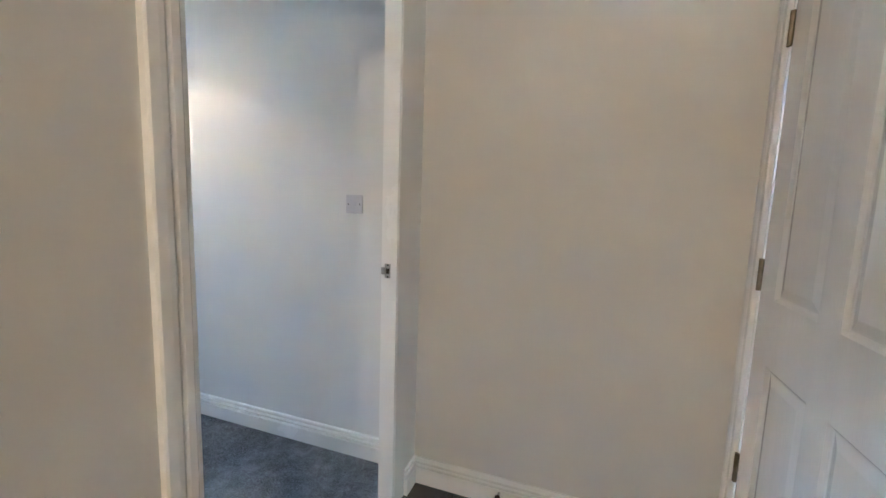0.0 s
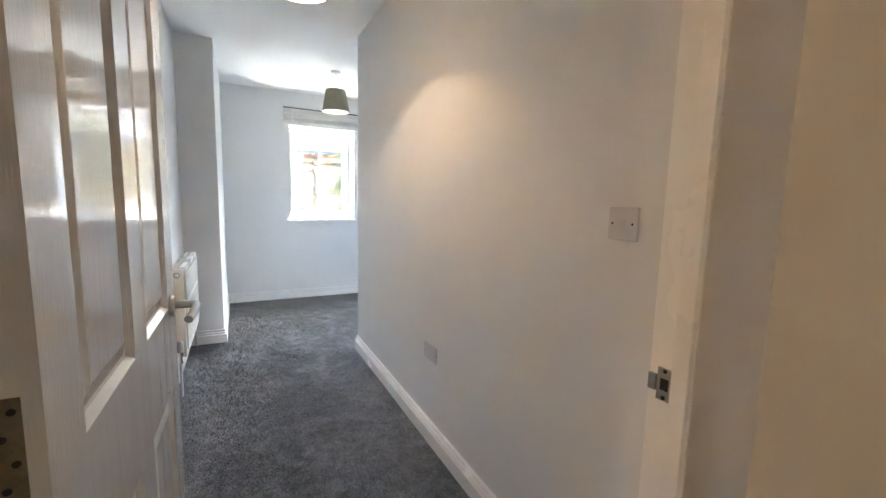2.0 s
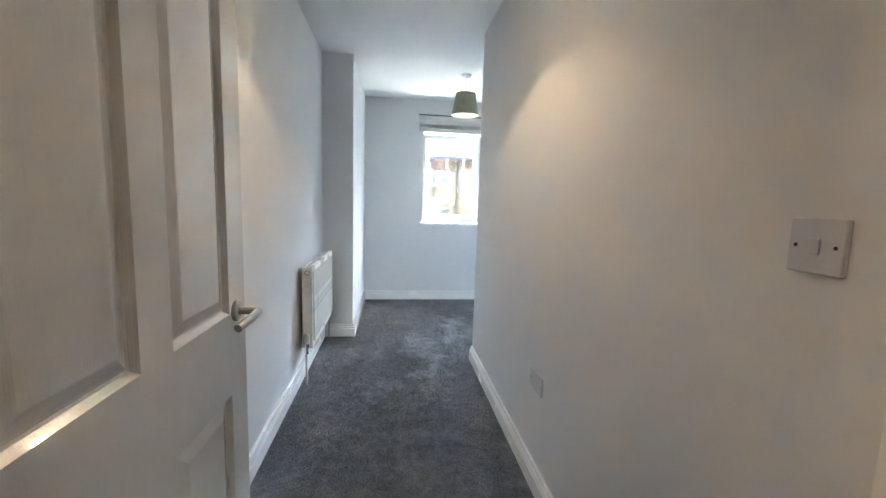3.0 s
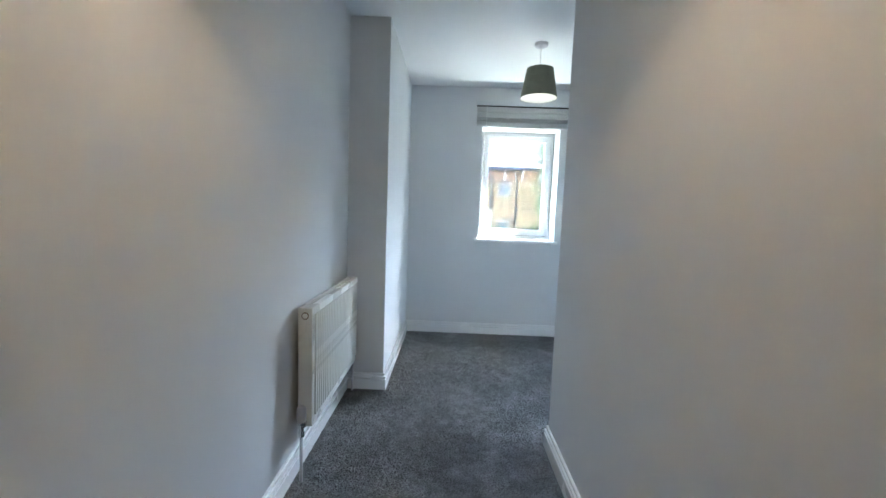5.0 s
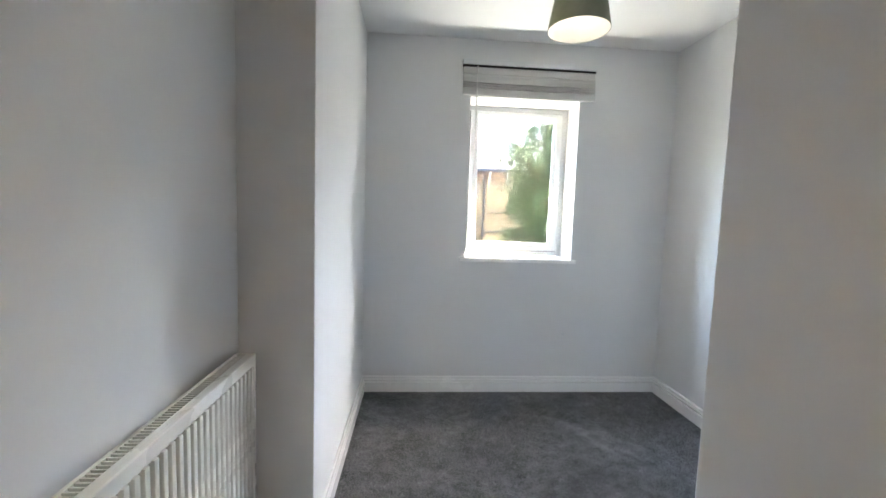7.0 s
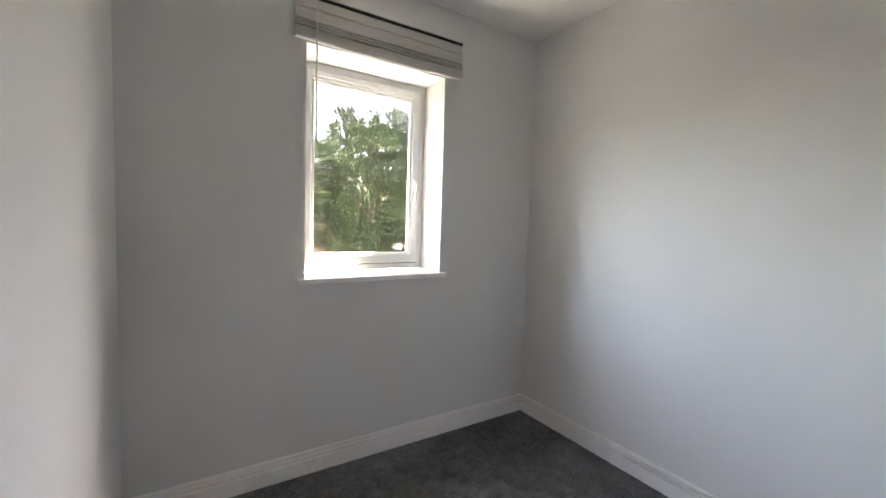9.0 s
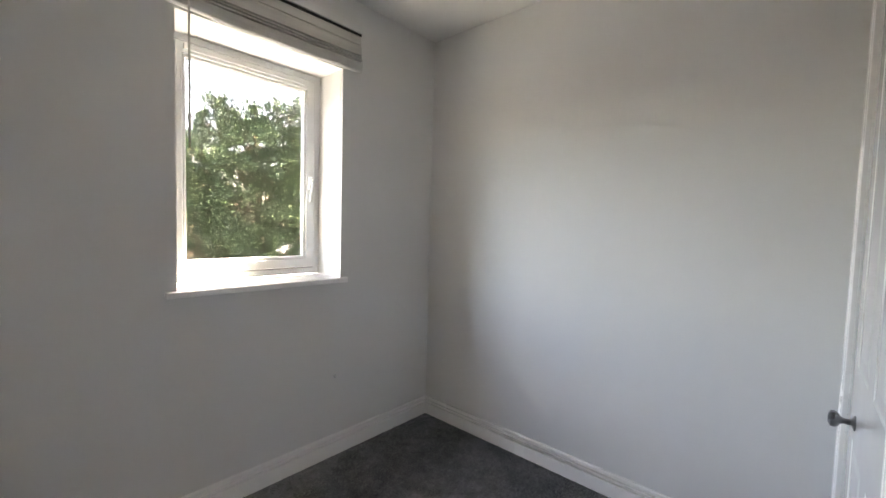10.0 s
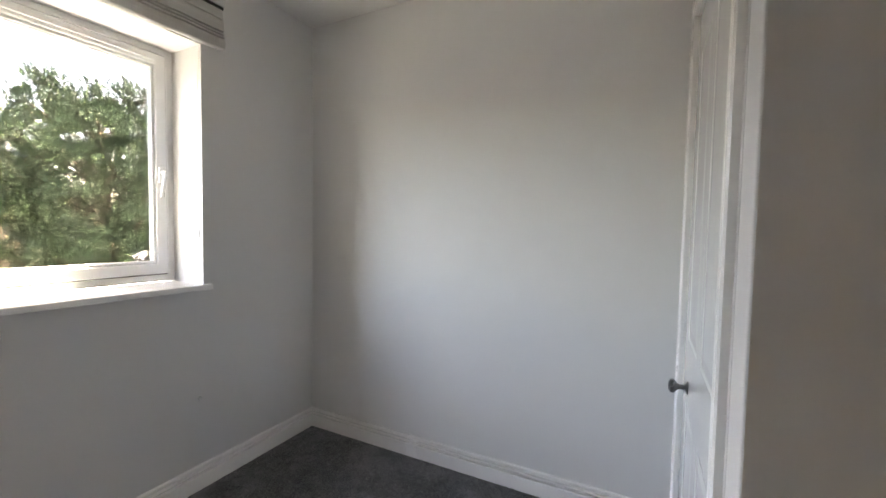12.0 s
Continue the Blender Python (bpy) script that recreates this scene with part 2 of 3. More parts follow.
structure(part("wall_hall_south", boxes(((HX0, HY0 - 0.1, 0), (KX0, HY0, H)), ((KX1, HY0 - 0.1, 0), (HX1, HY0, H)), ((KX0, HY0 - 0.1, DZ), (KX1, HY0, H))), M_HALL),
          "white hall wall round a closed door, tinted for warm light", "wall")
structure(part("wall_hall_west", boxes(((HX0 - 0.1, HY0 - 0.1, 0), (HX0, YD, H))), M_HALL), "plain unseen end wall closing the lengthened hall", "wall")

# skirting boards
SKIRT = [(0, 0), (0.020, 0), (0.020, 0.070), (0.018, 0.0725), (0.004, 0.0735), (0.004, 0.0825), (0.017, 0.084), (0.019, 0.088), (0.0175, 0.0925), (0.003, 0.0935), (0.003, 0.1025), (0.012, 0.104), (0.012, 0.113), (0.008, 0.118), (0, 0.118)]


def skirting(path, label):
    bm = bmesh.new()
    run(bm, SKIRT, path)
    return structure(part("baseboard", bm, M_GLOSS), label, "skirting board")


skirting([(XL, YD), (XL, YB), (XB, YB), (XB, YW), (XE, YW), (XE, YN), (2.36, YN)][::-1], "white moulded skirting board with grooved top")
skirting([(XR, YD), (XR, YN), (1.435, YN)], "white moulded skirting board with grooved top")
skirting([(0.15, YH), (HX0, YH), (HX0, HY0), (0.355, HY0)], "white moulded hall skirting board")
skirting([(HX1, HY0), (HX1, YH), (1.15, YH)], "white moulded hall skirting board")


# ---- doors and frames ----
ARCH = [(0, 0), (0, 0.013), (0.003, 0.0155), (0.018, 0.0160), (0.024, 0.012), (0.030, 0.0165), (0.040, 0.018), (0.058, 0.018), (0.062, 0.014), (0.062, 0)]


def architrave(u0, u1, z1, y, side, parent, legs=2):
    """Mitred moulding round an opening in a wall of constant y; side: the way it faces."""
    bm = bmesh.new()
    secs = []
    for u, z, mu, mz in ((u0, 0, -1, 0), (u0, z1, -1, 1), (u1, z1, 1, 1), (u1, 0, 1, 0))[:2 + legs]:
        secs.append([bm.verts.new((u + mu * a, y + side * b, z + mz * a)) for a, b in ARCH])
    for p, q in zip(secs, secs[1:]):
        for k in range(len(ARCH)):
            j = (k + 1) % len(ARCH)
            bm.faces.new((p[k], p[j], q[j], q[k]))
    bm.faces.new(secs[0])
    bm.faces.new(secs[-1])
    return part("architrave", bm, M_GLOSS, parent)


def panel_leaf(w, h, t, xs, zs, deep=1.0):
    """A moulded four-panel leaf: x from the hinge, y through the leaf, z up."""
    bm = bmesh.new()
    gx = [0] + [v for p in xs for v in p] + [w]
    gz = [0] + [v for p in zs for v in p] + [h]
    steps = [(0.0, 0.0), (0.003, 0.003), (0.009, 0.0085), (0.014, 0.0095), (0.020, 0.0085), (0.040, 0.0035), (0.043, 0.003)]
    for y0, s in ((0.0, 1), (t, -1)):
        for i in range(len(gx) - 1):
            for k in range(len(gz) - 1):
                a, b, c, d = gx[i], gx[i + 1], gz[k], gz[k + 1]
                if i % 2 and k % 2:
                    rings = []
                    for o, dep in steps:
                        y = y0 + s * dep * deep
                        rings.append([bm.verts.new(p) for p in ((a + o, y, c + o), (b - o, y, c + o), (b - o, y, d - o), (a + o, y, d - o))])
                    for p, q in zip(rings, rings[1:]):
                        for e in range(4):
                            bm.faces.new((p[e], p[(e + 1) % 4], q[(e + 1) % 4], q[e]))
                    bm.faces.new(rings[-1])
                else:
                    bm.faces.new([bm.verts.new(p) for p in ((a, y0, c), (b, y0, c), (b, y0, d), (a, y0, d))])
    for p in (((0, 0, 0), (w, 0, 0), (w, t, 0), (0, t, 0)), ((0, 0, h), (w, 0, h), (w, t, h), (0, t, h)),
              ((0, 0, 0), (0, t, 0), (0, t, h), (0, 0, h)), ((w, 0, 0), (w, t, 0), (w, t, h), (w, 0, h))):
        bm.faces.new([bm.verts.new(v) for v in p])
    bmesh.ops.remove_doubles(bm, verts=bm.verts, dist=0.0001)
    return bm


def lever(x, z, y, side, toward, parent):
    """A lever handle on a round rose; side: the way it stands off the leaf; toward: the way along x."""
    bm = bmesh.new()
    m = Matrix.Translation((x, y, z)) @ Matrix.Rotation(radians(90 if side < 0 else -90), 4, "X")
    lathe(bm, [(0, 0), (0.026, 0), (0.026, 0.006), (0.024, 0.009), (0.011, 0.010), (0.0095, 0.014), (0.0095, 0.040), (0, 0.041)], 24, m)
    pts = [(x, y + side * 0.03, z), (x, y + side * 0.048, z), (x + toward * 0.008, y + side * 0.056, z), (x + toward * 0.05, y + side * 0.058, z - 0.001),
           (x + toward * 0.095, y + side * 0.055, z - 0.004), (x + toward * 0.118, y + side * 0.050, z - 0.008)]
    bent_tube(bm, pts, 0.0095, 14)
    return part("door_handle", bm, M_STEEL, parent, "satin steel lever handle on a round rose", smooth=50)


def hinge_plate(a, b, screws, axis, parent, name="hinge"):
    bm = boxes((a, b))
    ob = part(name, bm, M_STEEL if name == "strike_plate" else M_BROWNMETAL, parent, "worn steel plate" if name == "strike_plate" else "dull steel plate, browned for the shade on it")
    for s in screws:
        bs = bmesh.new()
        tube(bs, s, [s[i] + axis[i] * 0.0012 for i in range(3)], 0.0035, n=10)
        part("screw", bs, M_DARK, ob)
    return ob


XS8, ZS8 = [(0.095, 0.335), (0.427, 0.667)], [(0.20, 0.80), (1.0, 1.86)]

frame_1 = structure(empty("door_frame_1"), "white painted door lining with moulded architraves", "door frame")
part("lining", boxes(((DX0, YH - 0.001, 0), (DX0 + 0.025, YD + 0.025, DZ - 0.025)), bevel=0.0015), M_GLOSS, frame_1)
part("lining", boxes(((DX1 - 0.025, YH - 0.001, 0), (DX1, YD + 0.001, DZ - 0.025)), bevel=0.0015), M_GLOSS, frame_1)
part("lining", boxes(((DX0, YH - 0.001, DZ - 0.025), (DX1, YD + 0.001, DZ))), M_GLOSS, frame_1)
part("door_stop", boxes(((DX0 + 0.025, YH - 0.001, 0), (DX0 + 0.037, 0.656, DZ - 0.037)), bevel=0.0015), M_GLOSS, frame_1)
part("door_stop", boxes(((DX1 - 0.037, YH - 0.001, 0), (DX1 - 0.025, 0.656, DZ - 0.037)), bevel=0.0015), M_GLOSS, frame_1)
part("door_stop", boxes(((DX0 + 0.025, YH - 0.001, DZ - 0.037), (DX1 - 0.025, 0.656, DZ - 0.025))), M_GLOSS, frame_1)
architrave(DX0 + 0.018, DX1 + 0.06, DZ - 0.018, YH, -1, frame_1, 1)
architrave(DX0 - 0.008, DX1 + 0.034, DZ + 0.008, YD, 1, frame_1)
strike = hinge_plate((DX1 - 0.0265, 0.658, 0.962), (DX1 - 0.025, 0.685, 1.018), [(DX1 - 0.0265, 0.672, 0.967), (DX1 - 0.0265, 0.672, 1.013)], (-1, 0, 0), frame_1, "strike_plate")
part("strike_lip", boxes(((DX1 - 0.031, 0.685, 0.976), (DX1 - 0.025, 0.699, 1.004)), bevel=0.001), M_STEEL, strike)
# plate isn't cut; a dark slab paints the shade inside the latch hole
part("latch_hole_shade", boxes(((DX1 - 0.0272, 0.665, 0.980), (DX1 - 0.0262, 0.679, 1.000))), M_DARK, strike)

door_1 = structure(empty("door_1"), "open white gloss four-panel door with lever handle", "door")
part("leaf", panel_leaf(0.762, 1.981, 0.040, XS8, ZS8, 1.35), M_DOOR, door_1)
lever(0.702, 1.0, 0.0, -1, -1, door_1)
lever(0.702, 1.0, 0.04, 1, -1, door_1)
for hz in (0.22, 0.992, 1.72):
    hp = hinge_plate((-0.0012, 0.015, hz), (0.0, 0.036, hz + 0.1), [(-0.0012, 0.0255 + 0.004 * (-1) ** k, hz + 0.012 + k * 0.025) for k in range(4)], (-1, 0, 0), door_1)
    bk = bmesh.new()
    tube(bk, (0.0, 0.041, hz), (0.0, 0.041, hz + 0.1), 0.003, n=10)
    part("knuckle", bk, M_BROWNMETAL, hp)
keep = hinge_plate((-0.0014, 0.006, 0.80), (0.0, 0.034, 0.865), [(-0.0014, 0.02, 0.808), (-0.0014, 0.02, 0.857)], (-1, 0, 0), door_1, "keep_plate")
# dark slab on the uncut plate, painting the square hole's shade
part("keep_hole_shade", boxes(((-0.0022, 0.012, 0.822), (-0.0012, 0.028, 0.843))), M_DARK, keep)
latch = hinge_plate((0.762, 0.008, 0.94), (0.7632, 0.032, 1.06), [(0.7632, 0.02, 0.95), (0.7632, 0.02, 1.05)], (1, 0, 0), door_1, "latch_plate")
door_1.matrix_world = pose(0.270, 0.752, 0.008, 0, 0, 89.4)

frame_2 = structure(empty("door_frame_2"), "white closet door lining with architrave", "door frame")
part("lining", boxes(((CX0, YN - 0.1, 0), (CX0 + 0.01, YN + 0.001, CZ - 0.01))), M_GLOSS, frame_2)
part("lining", boxes(((CX1 - 0.01, YN - 0.1, 0), (CX1, YN + 0.001, CZ - 0.01))), M_GLOSS, frame_2)
part("lining", boxes(((CX0, YN - 0.1, CZ - 0.01), (CX1, YN + 0.001, CZ))), M_GLOSS, frame_2)
architrave(CX0 + 0.004, CX1 - 0.004, CZ - 0.004, YN, 1, frame_2)
door_2 = structure(empty("door_2"), "closed white gloss four-panel closet door with round knob", "door")
part("leaf", panel_leaf(0.762, 1.981 + 0.05, 0.035, [(0.098, 0.335), (0.428, 0.665)], [(0.20, 0.72), (0.93, 1.88)], 0.2), M_SMOOTHDOOR, door_2)
bm = bmesh.new()
lathe(bm, [(0, 0), (0.021, 0), (0.021, 0.003), (0.016, 0.006), (0.009, 0.010), (0.008, 0.024), (0.011, 0.030), (0.020, 0.036), (0.0235, 0.043), (0.022, 0.051), (0.013, 0.056), (0, 0.057)], 28,
      Matrix.Translation((0.145, 0, 0.78)) @ Matrix.Rotation(radians(90), 4, "X"))
part("knob", bm, M_PEWTER, door_2, "round dark pewter door knob", smooth=50)
door_2.matrix_world = pose(2.269, YN - 0.004, 0.008, 0, 0, 180)

frame_3 = structure(empty("door_frame_3"), "white hall door lining with architrave", "door frame")
part("lining", boxes(((KX0, HY0 - 0.1, 0), (KX0 + 0.01, HY0 + 0.001, DZ - 0.01))), M_GLOSS, frame_3)
part("lining", boxes(((KX1 - 0.01, HY0 - 0.1, 0), (KX1, HY0 + 0.001, DZ - 0.01))), M_GLOSS, frame_3)
part("lining", boxes(((KX0, HY0 - 0.1, DZ - 0.01), (KX1, HY0 + 0.001, DZ))), M_GLOSS, frame_3)
architrave(KX0 + 0.004, KX1 - 0.004, DZ - 0.004, HY0, 1, frame_3)
door_3 = structure(empty("door_3"), "closed white four-panel hall door with brass hinges", "door")
part("leaf", panel_leaf(0.762, 2.03, 0.035, [(0.098, 0.335), (0.428, 0.665)], [(0.20, 0.80), (1.0, 1.86)]), M_DOOR, door_3)
for hz in (0.36, 1.01, 1.74):
    bm = bmesh.new()
    tube(bm, (-0.003, -0.006, hz), (-0.003, -0.006, hz + 0.1), 0.007, n=12)
    box(bm, (-0.024, -0.002, hz), (-0.003, 0.0, hz + 0.1))
    part("hinge", bm, M_BROWNMETAL, door_3, "dull dark brass butt hinge")
door_3.matrix_world = pose(1.196, HY0 - 0.003, 0.008, 0, 0, 180)

# ---- window ----
window_1 = structure(empty("window_1"), "white upvc casement window with single pane", "window")
FY = 5.857


def ring(x0, x1, z0, z1, w, y0, y1, bevel=0.003):
    """A rectangular frame of bar width w, mitred."""
    bm = bmesh.new()
    prof = [(0, y0), (w, y0), (w, y1), (0, y1)]
    secs = []
    for x, z, mx, mz in ((x0, z0, 1, 1), (x1, z0, -1, 1), (x1, z1, -1, -1), (x0, z1, 1, -1)):
        secs.append([bm.verts.new((x + mx * a, y, z + mz * a)) for a, y in prof])
    for i in range(4):
        p, q = secs[i], secs[(i + 1) % 4]
        for k in range(4):
            j = (k + 1) % 4
            bm.faces.new((p[k], p[j], q[j], q[k]))
    if bevel:
        bmesh.ops.recalc_face_normals(bm, faces=bm.faces)
        es = [e for e in bm.edges if abs(e.verts[0].co.y - e.verts[1].co.y) < 1e-6 and abs(e.verts[0].co.y - y0) < 1e-6 and e.calc_face_angle(0) > 0.5]
        bmesh.ops.bevel(bm, geom=es, offset=bevel, segments=2, affect="EDGES", profile=0.5)
    return bm


part("window_frame", ring(WX0 - 0.004, WX1 + 0.004, WZ0 + 0.012, WZ1 + 0.004, 0.034, FY, FY + 0.06), M_UPVC, window_1)
# added dark ring: paints the sash gap's shade and stops light leaking in
part("sash_gap_shade", ring(WX0 + 0.026, WX1 - 0.026, WZ0 + 0.042, WZ1 - 0.026, 0.016, FY + 0.010, FY + 0.03, 0), M_DARK, window_1, "dark ring put in for the shade of the sash gap")
sash = part("sash", ring(WX0 + 0.034, WX1 - 0.034, WZ0 + 0.050, WZ1 - 0.034, 0.053, FY - 0.012, FY + 0.05, 0.006), M_UPVC, window_1)
part("glazing_bead", ring(WX0 + 0.087, WX1 - 0.087, WZ0 + 0.103, WZ1 - 0.087, 0.014, FY - 0.004, FY + 0.03, 0.004), M_UPVC, sash)
for gy in (FY + 0.006, FY + 0.024):     # double glazing; both tinted panes dim the view
    pane = part("pane", boxes(((WX0 + 0.098, gy, WZ0 + 0.114), (WX1 - 0.098, gy + 0.004, WZ1 - 0.098))), M_GLASS, sash)
    pane.visible_shadow = False
bm = boxes(((WX0 + 0.09, FY - 0.022, WZ1 - 0.070), (WX1 - 0.09, FY - 0.010, WZ1 - 0.046)), bevel=0.003)
vent = part("trickle_vent", bm, M_UPVC, sash, "slim white trickle vent")
for k in range(12):
    x = WX0 + 0.13 + k * 0.045
    part("slot", boxes(((x, FY - 0.0228, WZ1 - 0.060), (x + 0.036, FY - 0.0215, WZ1 - 0.056))), M_CORD, vent)
bm = boxes(((WX1 - 0.079, FY - 0.026, 1.50), (WX1 - 0.050, FY - 0.010, 1.575)), bevel=0.005)
wh = part("window_handle", bm, M_UPVC, sash, "white plastic window handle")
bm = bmesh.new()
bent_tube(bm, [(WX1 - 0.065, FY - 0.02, 1.55), (WX1 - 0.065, FY - 0.045, 1.55), (WX1 - 0.067, FY - 0.052, 1.53), (WX1 - 0.075, FY - 0.05, 1.47), (WX1 - 0.078, FY - 0.046, 1.43)], 0.009, 10)
part("lever", bm, M_UPVC, wh, smooth=60)
bm = boxes(((0.978, YW - 0.035, WZ0 - 0.018), (1.842, YW + 0.002, WZ0 + 0.010)), ((WX0 + 0.002, YW + 0.002, WZ0 - 0.004), (WX1 - 0.002, FY + 0.002, WZ0 + 0.010)), bevel=0.006)
part("window_sill", bm, M_GLOSS, window_1, "white painted window board with rounded nosing")

# ---- blind ----
blind = tagged(empty("roman_blind"), "pale grey fabric roman blind drawn up above the window", "blind")
BX0, BX1 = 0.957, 1.905
part("headrail", boxes(((BX0 - 0.002, YW - 0.045, 2.358), (BX1 + 0.002, YW - 0.001, 2.392)), bevel=0.002), M_UPVC, blind, "thin white headrail")
# near-black strip paints the shadow that the headrail throws below itself
part("rail_shade_strip", boxes(((BX0, YW - 0.036, 2.346), (BX1, YW - 0.002, 2.358))), M_DARK, blind, "dark strip put in for the shade under the rail")
# folded cloth, from the rail down the front, tucked three times
FOLD = [(-0.030, 2.347), (-0.034, 2.318), (-0.037, 2.300), (-0.032, 2.297), (-0.040, 2.285), (-0.043, 2.250), (-0.045, 2.239), (-0.022, 2.236), (-0.022, 2.233), (-0.046, 2.230), (-0.048, 2.224),
        (-0.022, 2.221), (-0.022, 2.218), (-0.050, 2.215), (-0.052, 2.208), (-0.022, 2.205), (-0.022, 2.202), (-0.053, 2.199), (-0.055, 2.180), (-0.052, 2.155), (-0.046, 2.149), (-0.030, 2.152), (-0.012, 2.158), (-0.008, 2.347)]
bm = bmesh.new()
cols = []
NS = 40
for i in range(NS + 1):
    u = i / NS
    x = BX0 + 0.003 + (BX1 - BX0 - 0.006) * u
    col = []
    for y, z in FOLD:
        low = max(0.0, (2.30 - z) / 0.15)
        dz = low * (-0.010 * math.sin(math.pi * u) + 0.006 * noise.noise(Vector((u * 7, z * 3, 1))))
        dy = low * 0.006 * noise.noise(Vector((u * 5, z * 9, 4)))
        col.append(bm.verts.new((x, YW + y + dy, z + dz)))
    cols.append(col)
for p, q in zip(cols, cols[1:]):
    for k in range(len(FOLD)):
        j = (k + 1) % len(FOLD)
        bm.faces.new((p[k], p[j], q[j], q[k]))
bm.faces.new(cols[0])
bm.faces.new(cols[-1])
part("fabric", bm, M_BLIND, blind, "pale grey slubbed fabric in tight folds")
bm = bmesh.new()
tube(bm, (1.055, YW - 0.062, 2.345), (1.055, YW - 0.062, 1.60), 0.0042, n=10)
part("wand", bm, M_CORD, blind, "slim pale tilt wand")
bm = bmesh.new()
bent_tube(bm, [(1.800, YW - 0.03, 2.16), (1.801, YW - 0.004, 2.12), (1.803, YW + 0.02, 1.9), (1.803, YW + 0.03, 1.5), (1.803, YW + 0.03, 1.27)], 0.0012, 6)
part("cord", bm, M_CORD, blind)
for z in (1.255, 1.165):
    part("cord_cleat", boxes(((1.806, YW + 0.020, z - 0.022), (1.8118, YW + 0.040, z + 0.022)), bevel=0.002), M_UPVC, blind, "clear plastic cord cleat")


# ---- radiator ----
def radiator():
    th = tagged(empty("radiator", (XL, 3.22, 0)), "white fluted panel radiator on the corridor wall", "radiator")
    x0, x1, y0, y1, z0, z1 = 0.026, 0.094, 0.008, 0.892, 0.245, 0.815
    front = part("front_panel", boxes(((x1 - 0.030, y0, z0), (x1 - 0.012, y1, z1)), ((x1 - 0.012, y0, z1 - 0.036), (x1, y1, z1)), ((x1 - 0.012, y0, z0), (x1, y1, z0 + 0.047)),
                                      ((x1 - 0.012, y0, z0 + 0.047), (x1, y0 + 0.026, z1 - 0.036)), ((x1 - 0.012, y1 - 0.026, z0 + 0.047), (x1, y1, z1 - 0.036)), bevel=0.0015), M_RAD, th)
    n = 28
    pitch = (y1 - y0 - 0.05) / n
    flute = mesh_of("flute", boxes(((x1 - 0.016, -pitch * 0.29, z0 + 0.042), (x1 + 0.008, pitch * 0.29, z1 - 0.032)), bevel=0.0045), M_RAD, 40)
    for i in range(n):
        f = new("flute", flute)
        f.parent = front
        f.location = (0, y0 + 0.025 + (i + 0.5) * pitch, 0)
    part("back_panel", boxes(((x0, y0 + 0.01, z0), (x0 + 0.012, y1 - 0.01, z1 - 0.006)), bevel=0.003), M_RAD, th)
    for a, b in ((y0 - 0.004, y0 + 0.004), (y1 - 0.004, y1 + 0.004)):
        part("side_panel", boxes(((x0, a, z0 + 0.008), (x1 - 0.001, b, z1 + 0.001)), bevel=0.003), M_RAD, th)
    bm = boxes(((x0, y0, z1 - 0.008), (x0 + 0.009, y1, z1)), ((x1 - 0.016, y0, z1 - 0.008), (x1 - 0.002, y1, z1 + 0.0015)), bevel=0.0015)
    g = part("top_grille", bm, M_RAD, th)
    slat = mesh_of("slat", boxes(((x0 + 0.009, 0, z1 - 0.007), (x1 - 0.016, 0.0035, z1 - 0.001))), M_RAD)
    k = int((y1 - y0 - 0.03) / 0.0125)
    for i in range(k):
        s = new("slat", slat)
        s.parent = g
        s.location = (0, y0 + 0.015 + i * 0.0125, 0)
    # solid near-black block paints the unlit space behind the grille
    part("core_shade_block", boxes(((x0 + 0.014, y0 + 0.01, z0 + 0.02), (x1 - 0.014, y1 - 0.01, z1 - 0.06))), M_DARK, th, "dark block put in for the shade inside the convector")
    bm = bmesh.new()
    m = Matrix.Translation((0.060, y0 - 0.004, z1 - 0.036)) @ Matrix.Rotation(radians(90), 4, "X")
    lathe(bm, [(0, 0.0), (0.017, 0), (0.017, 0.004), (0.013, 0.005), (0.013, 0.002)], 24, m)
    plug = part("plug_ring", bm, M_BROWNMETAL, th, "dull brass ring of the blanking plug")
    bm = bmesh.new()
    lathe(bm, [(0.0125, 0.001), (0.0125, 0.006), (0.010, 0.0075), (0.006, 0.0075), (0.005, 0.009), (0, 0.009)], 24, m)
    part("plug", bm, M_RAD, plug, "cream blanking plug")
    # thermostatic valve and its pipe at the near end, lockshield at the far end
    bm = bmesh.new()
    vy, vx = -0.045, 0.062
    tube(bm, (vx, vy, 0.005), (vx, vy, 0.235), 0.0075, n=14)
    part("pipe", bm, M_PLASTIC, th, "white painted pipe")
    bm = bmesh.new()
    lathe(bm, [(0, 0.225), (0.013, 0.225), (0.013, 0.25), (0.010, 0.252), (0.010, 0.282), (0.017, 0.284), (0.017, 0.298), (0, 0.298)], 18, Matrix.Translation((vx, vy, 0)))
    tube(bm, (vx, vy, 0.268), (vx, y0, 0.268), 0.009, n=14)
    tube(bm, (vx, vy + 0.018, 0.268), (vx, vy + 0.034, 0.268), 0.014, n=6)
    valve = part("valve_body", bm, M_CHROME, th, "chrome valve body", smooth=40)
    bm = bmesh.new()
    lathe(bm, [(0, 0.298), (0.019, 0.298), (0.021, 0.306), (0.022, 0.33), (0.021, 0.352), (0.017, 0.366), (0.008, 0.372), (0, 0.372)], 24, Matrix.Translation((vx, vy, 0)))
    part("valve_head", bm, M_PLASTIC, valve, "white thermostatic valve head", smooth=40)
    bm = bmesh.new()
    tube(bm, (vx, y1 + 0.03, 0.005), (vx, y1 + 0.03, 0.25), 0.0075, n=14)
    part("pipe", bm, M_PLASTIC, th, "white painted pipe")
    bm = bmesh.new()
    tube(bm, (vx, y1 + 0.03, 0.245), (vx, y1 + 0.03, 0.30), 0.012, n=14)
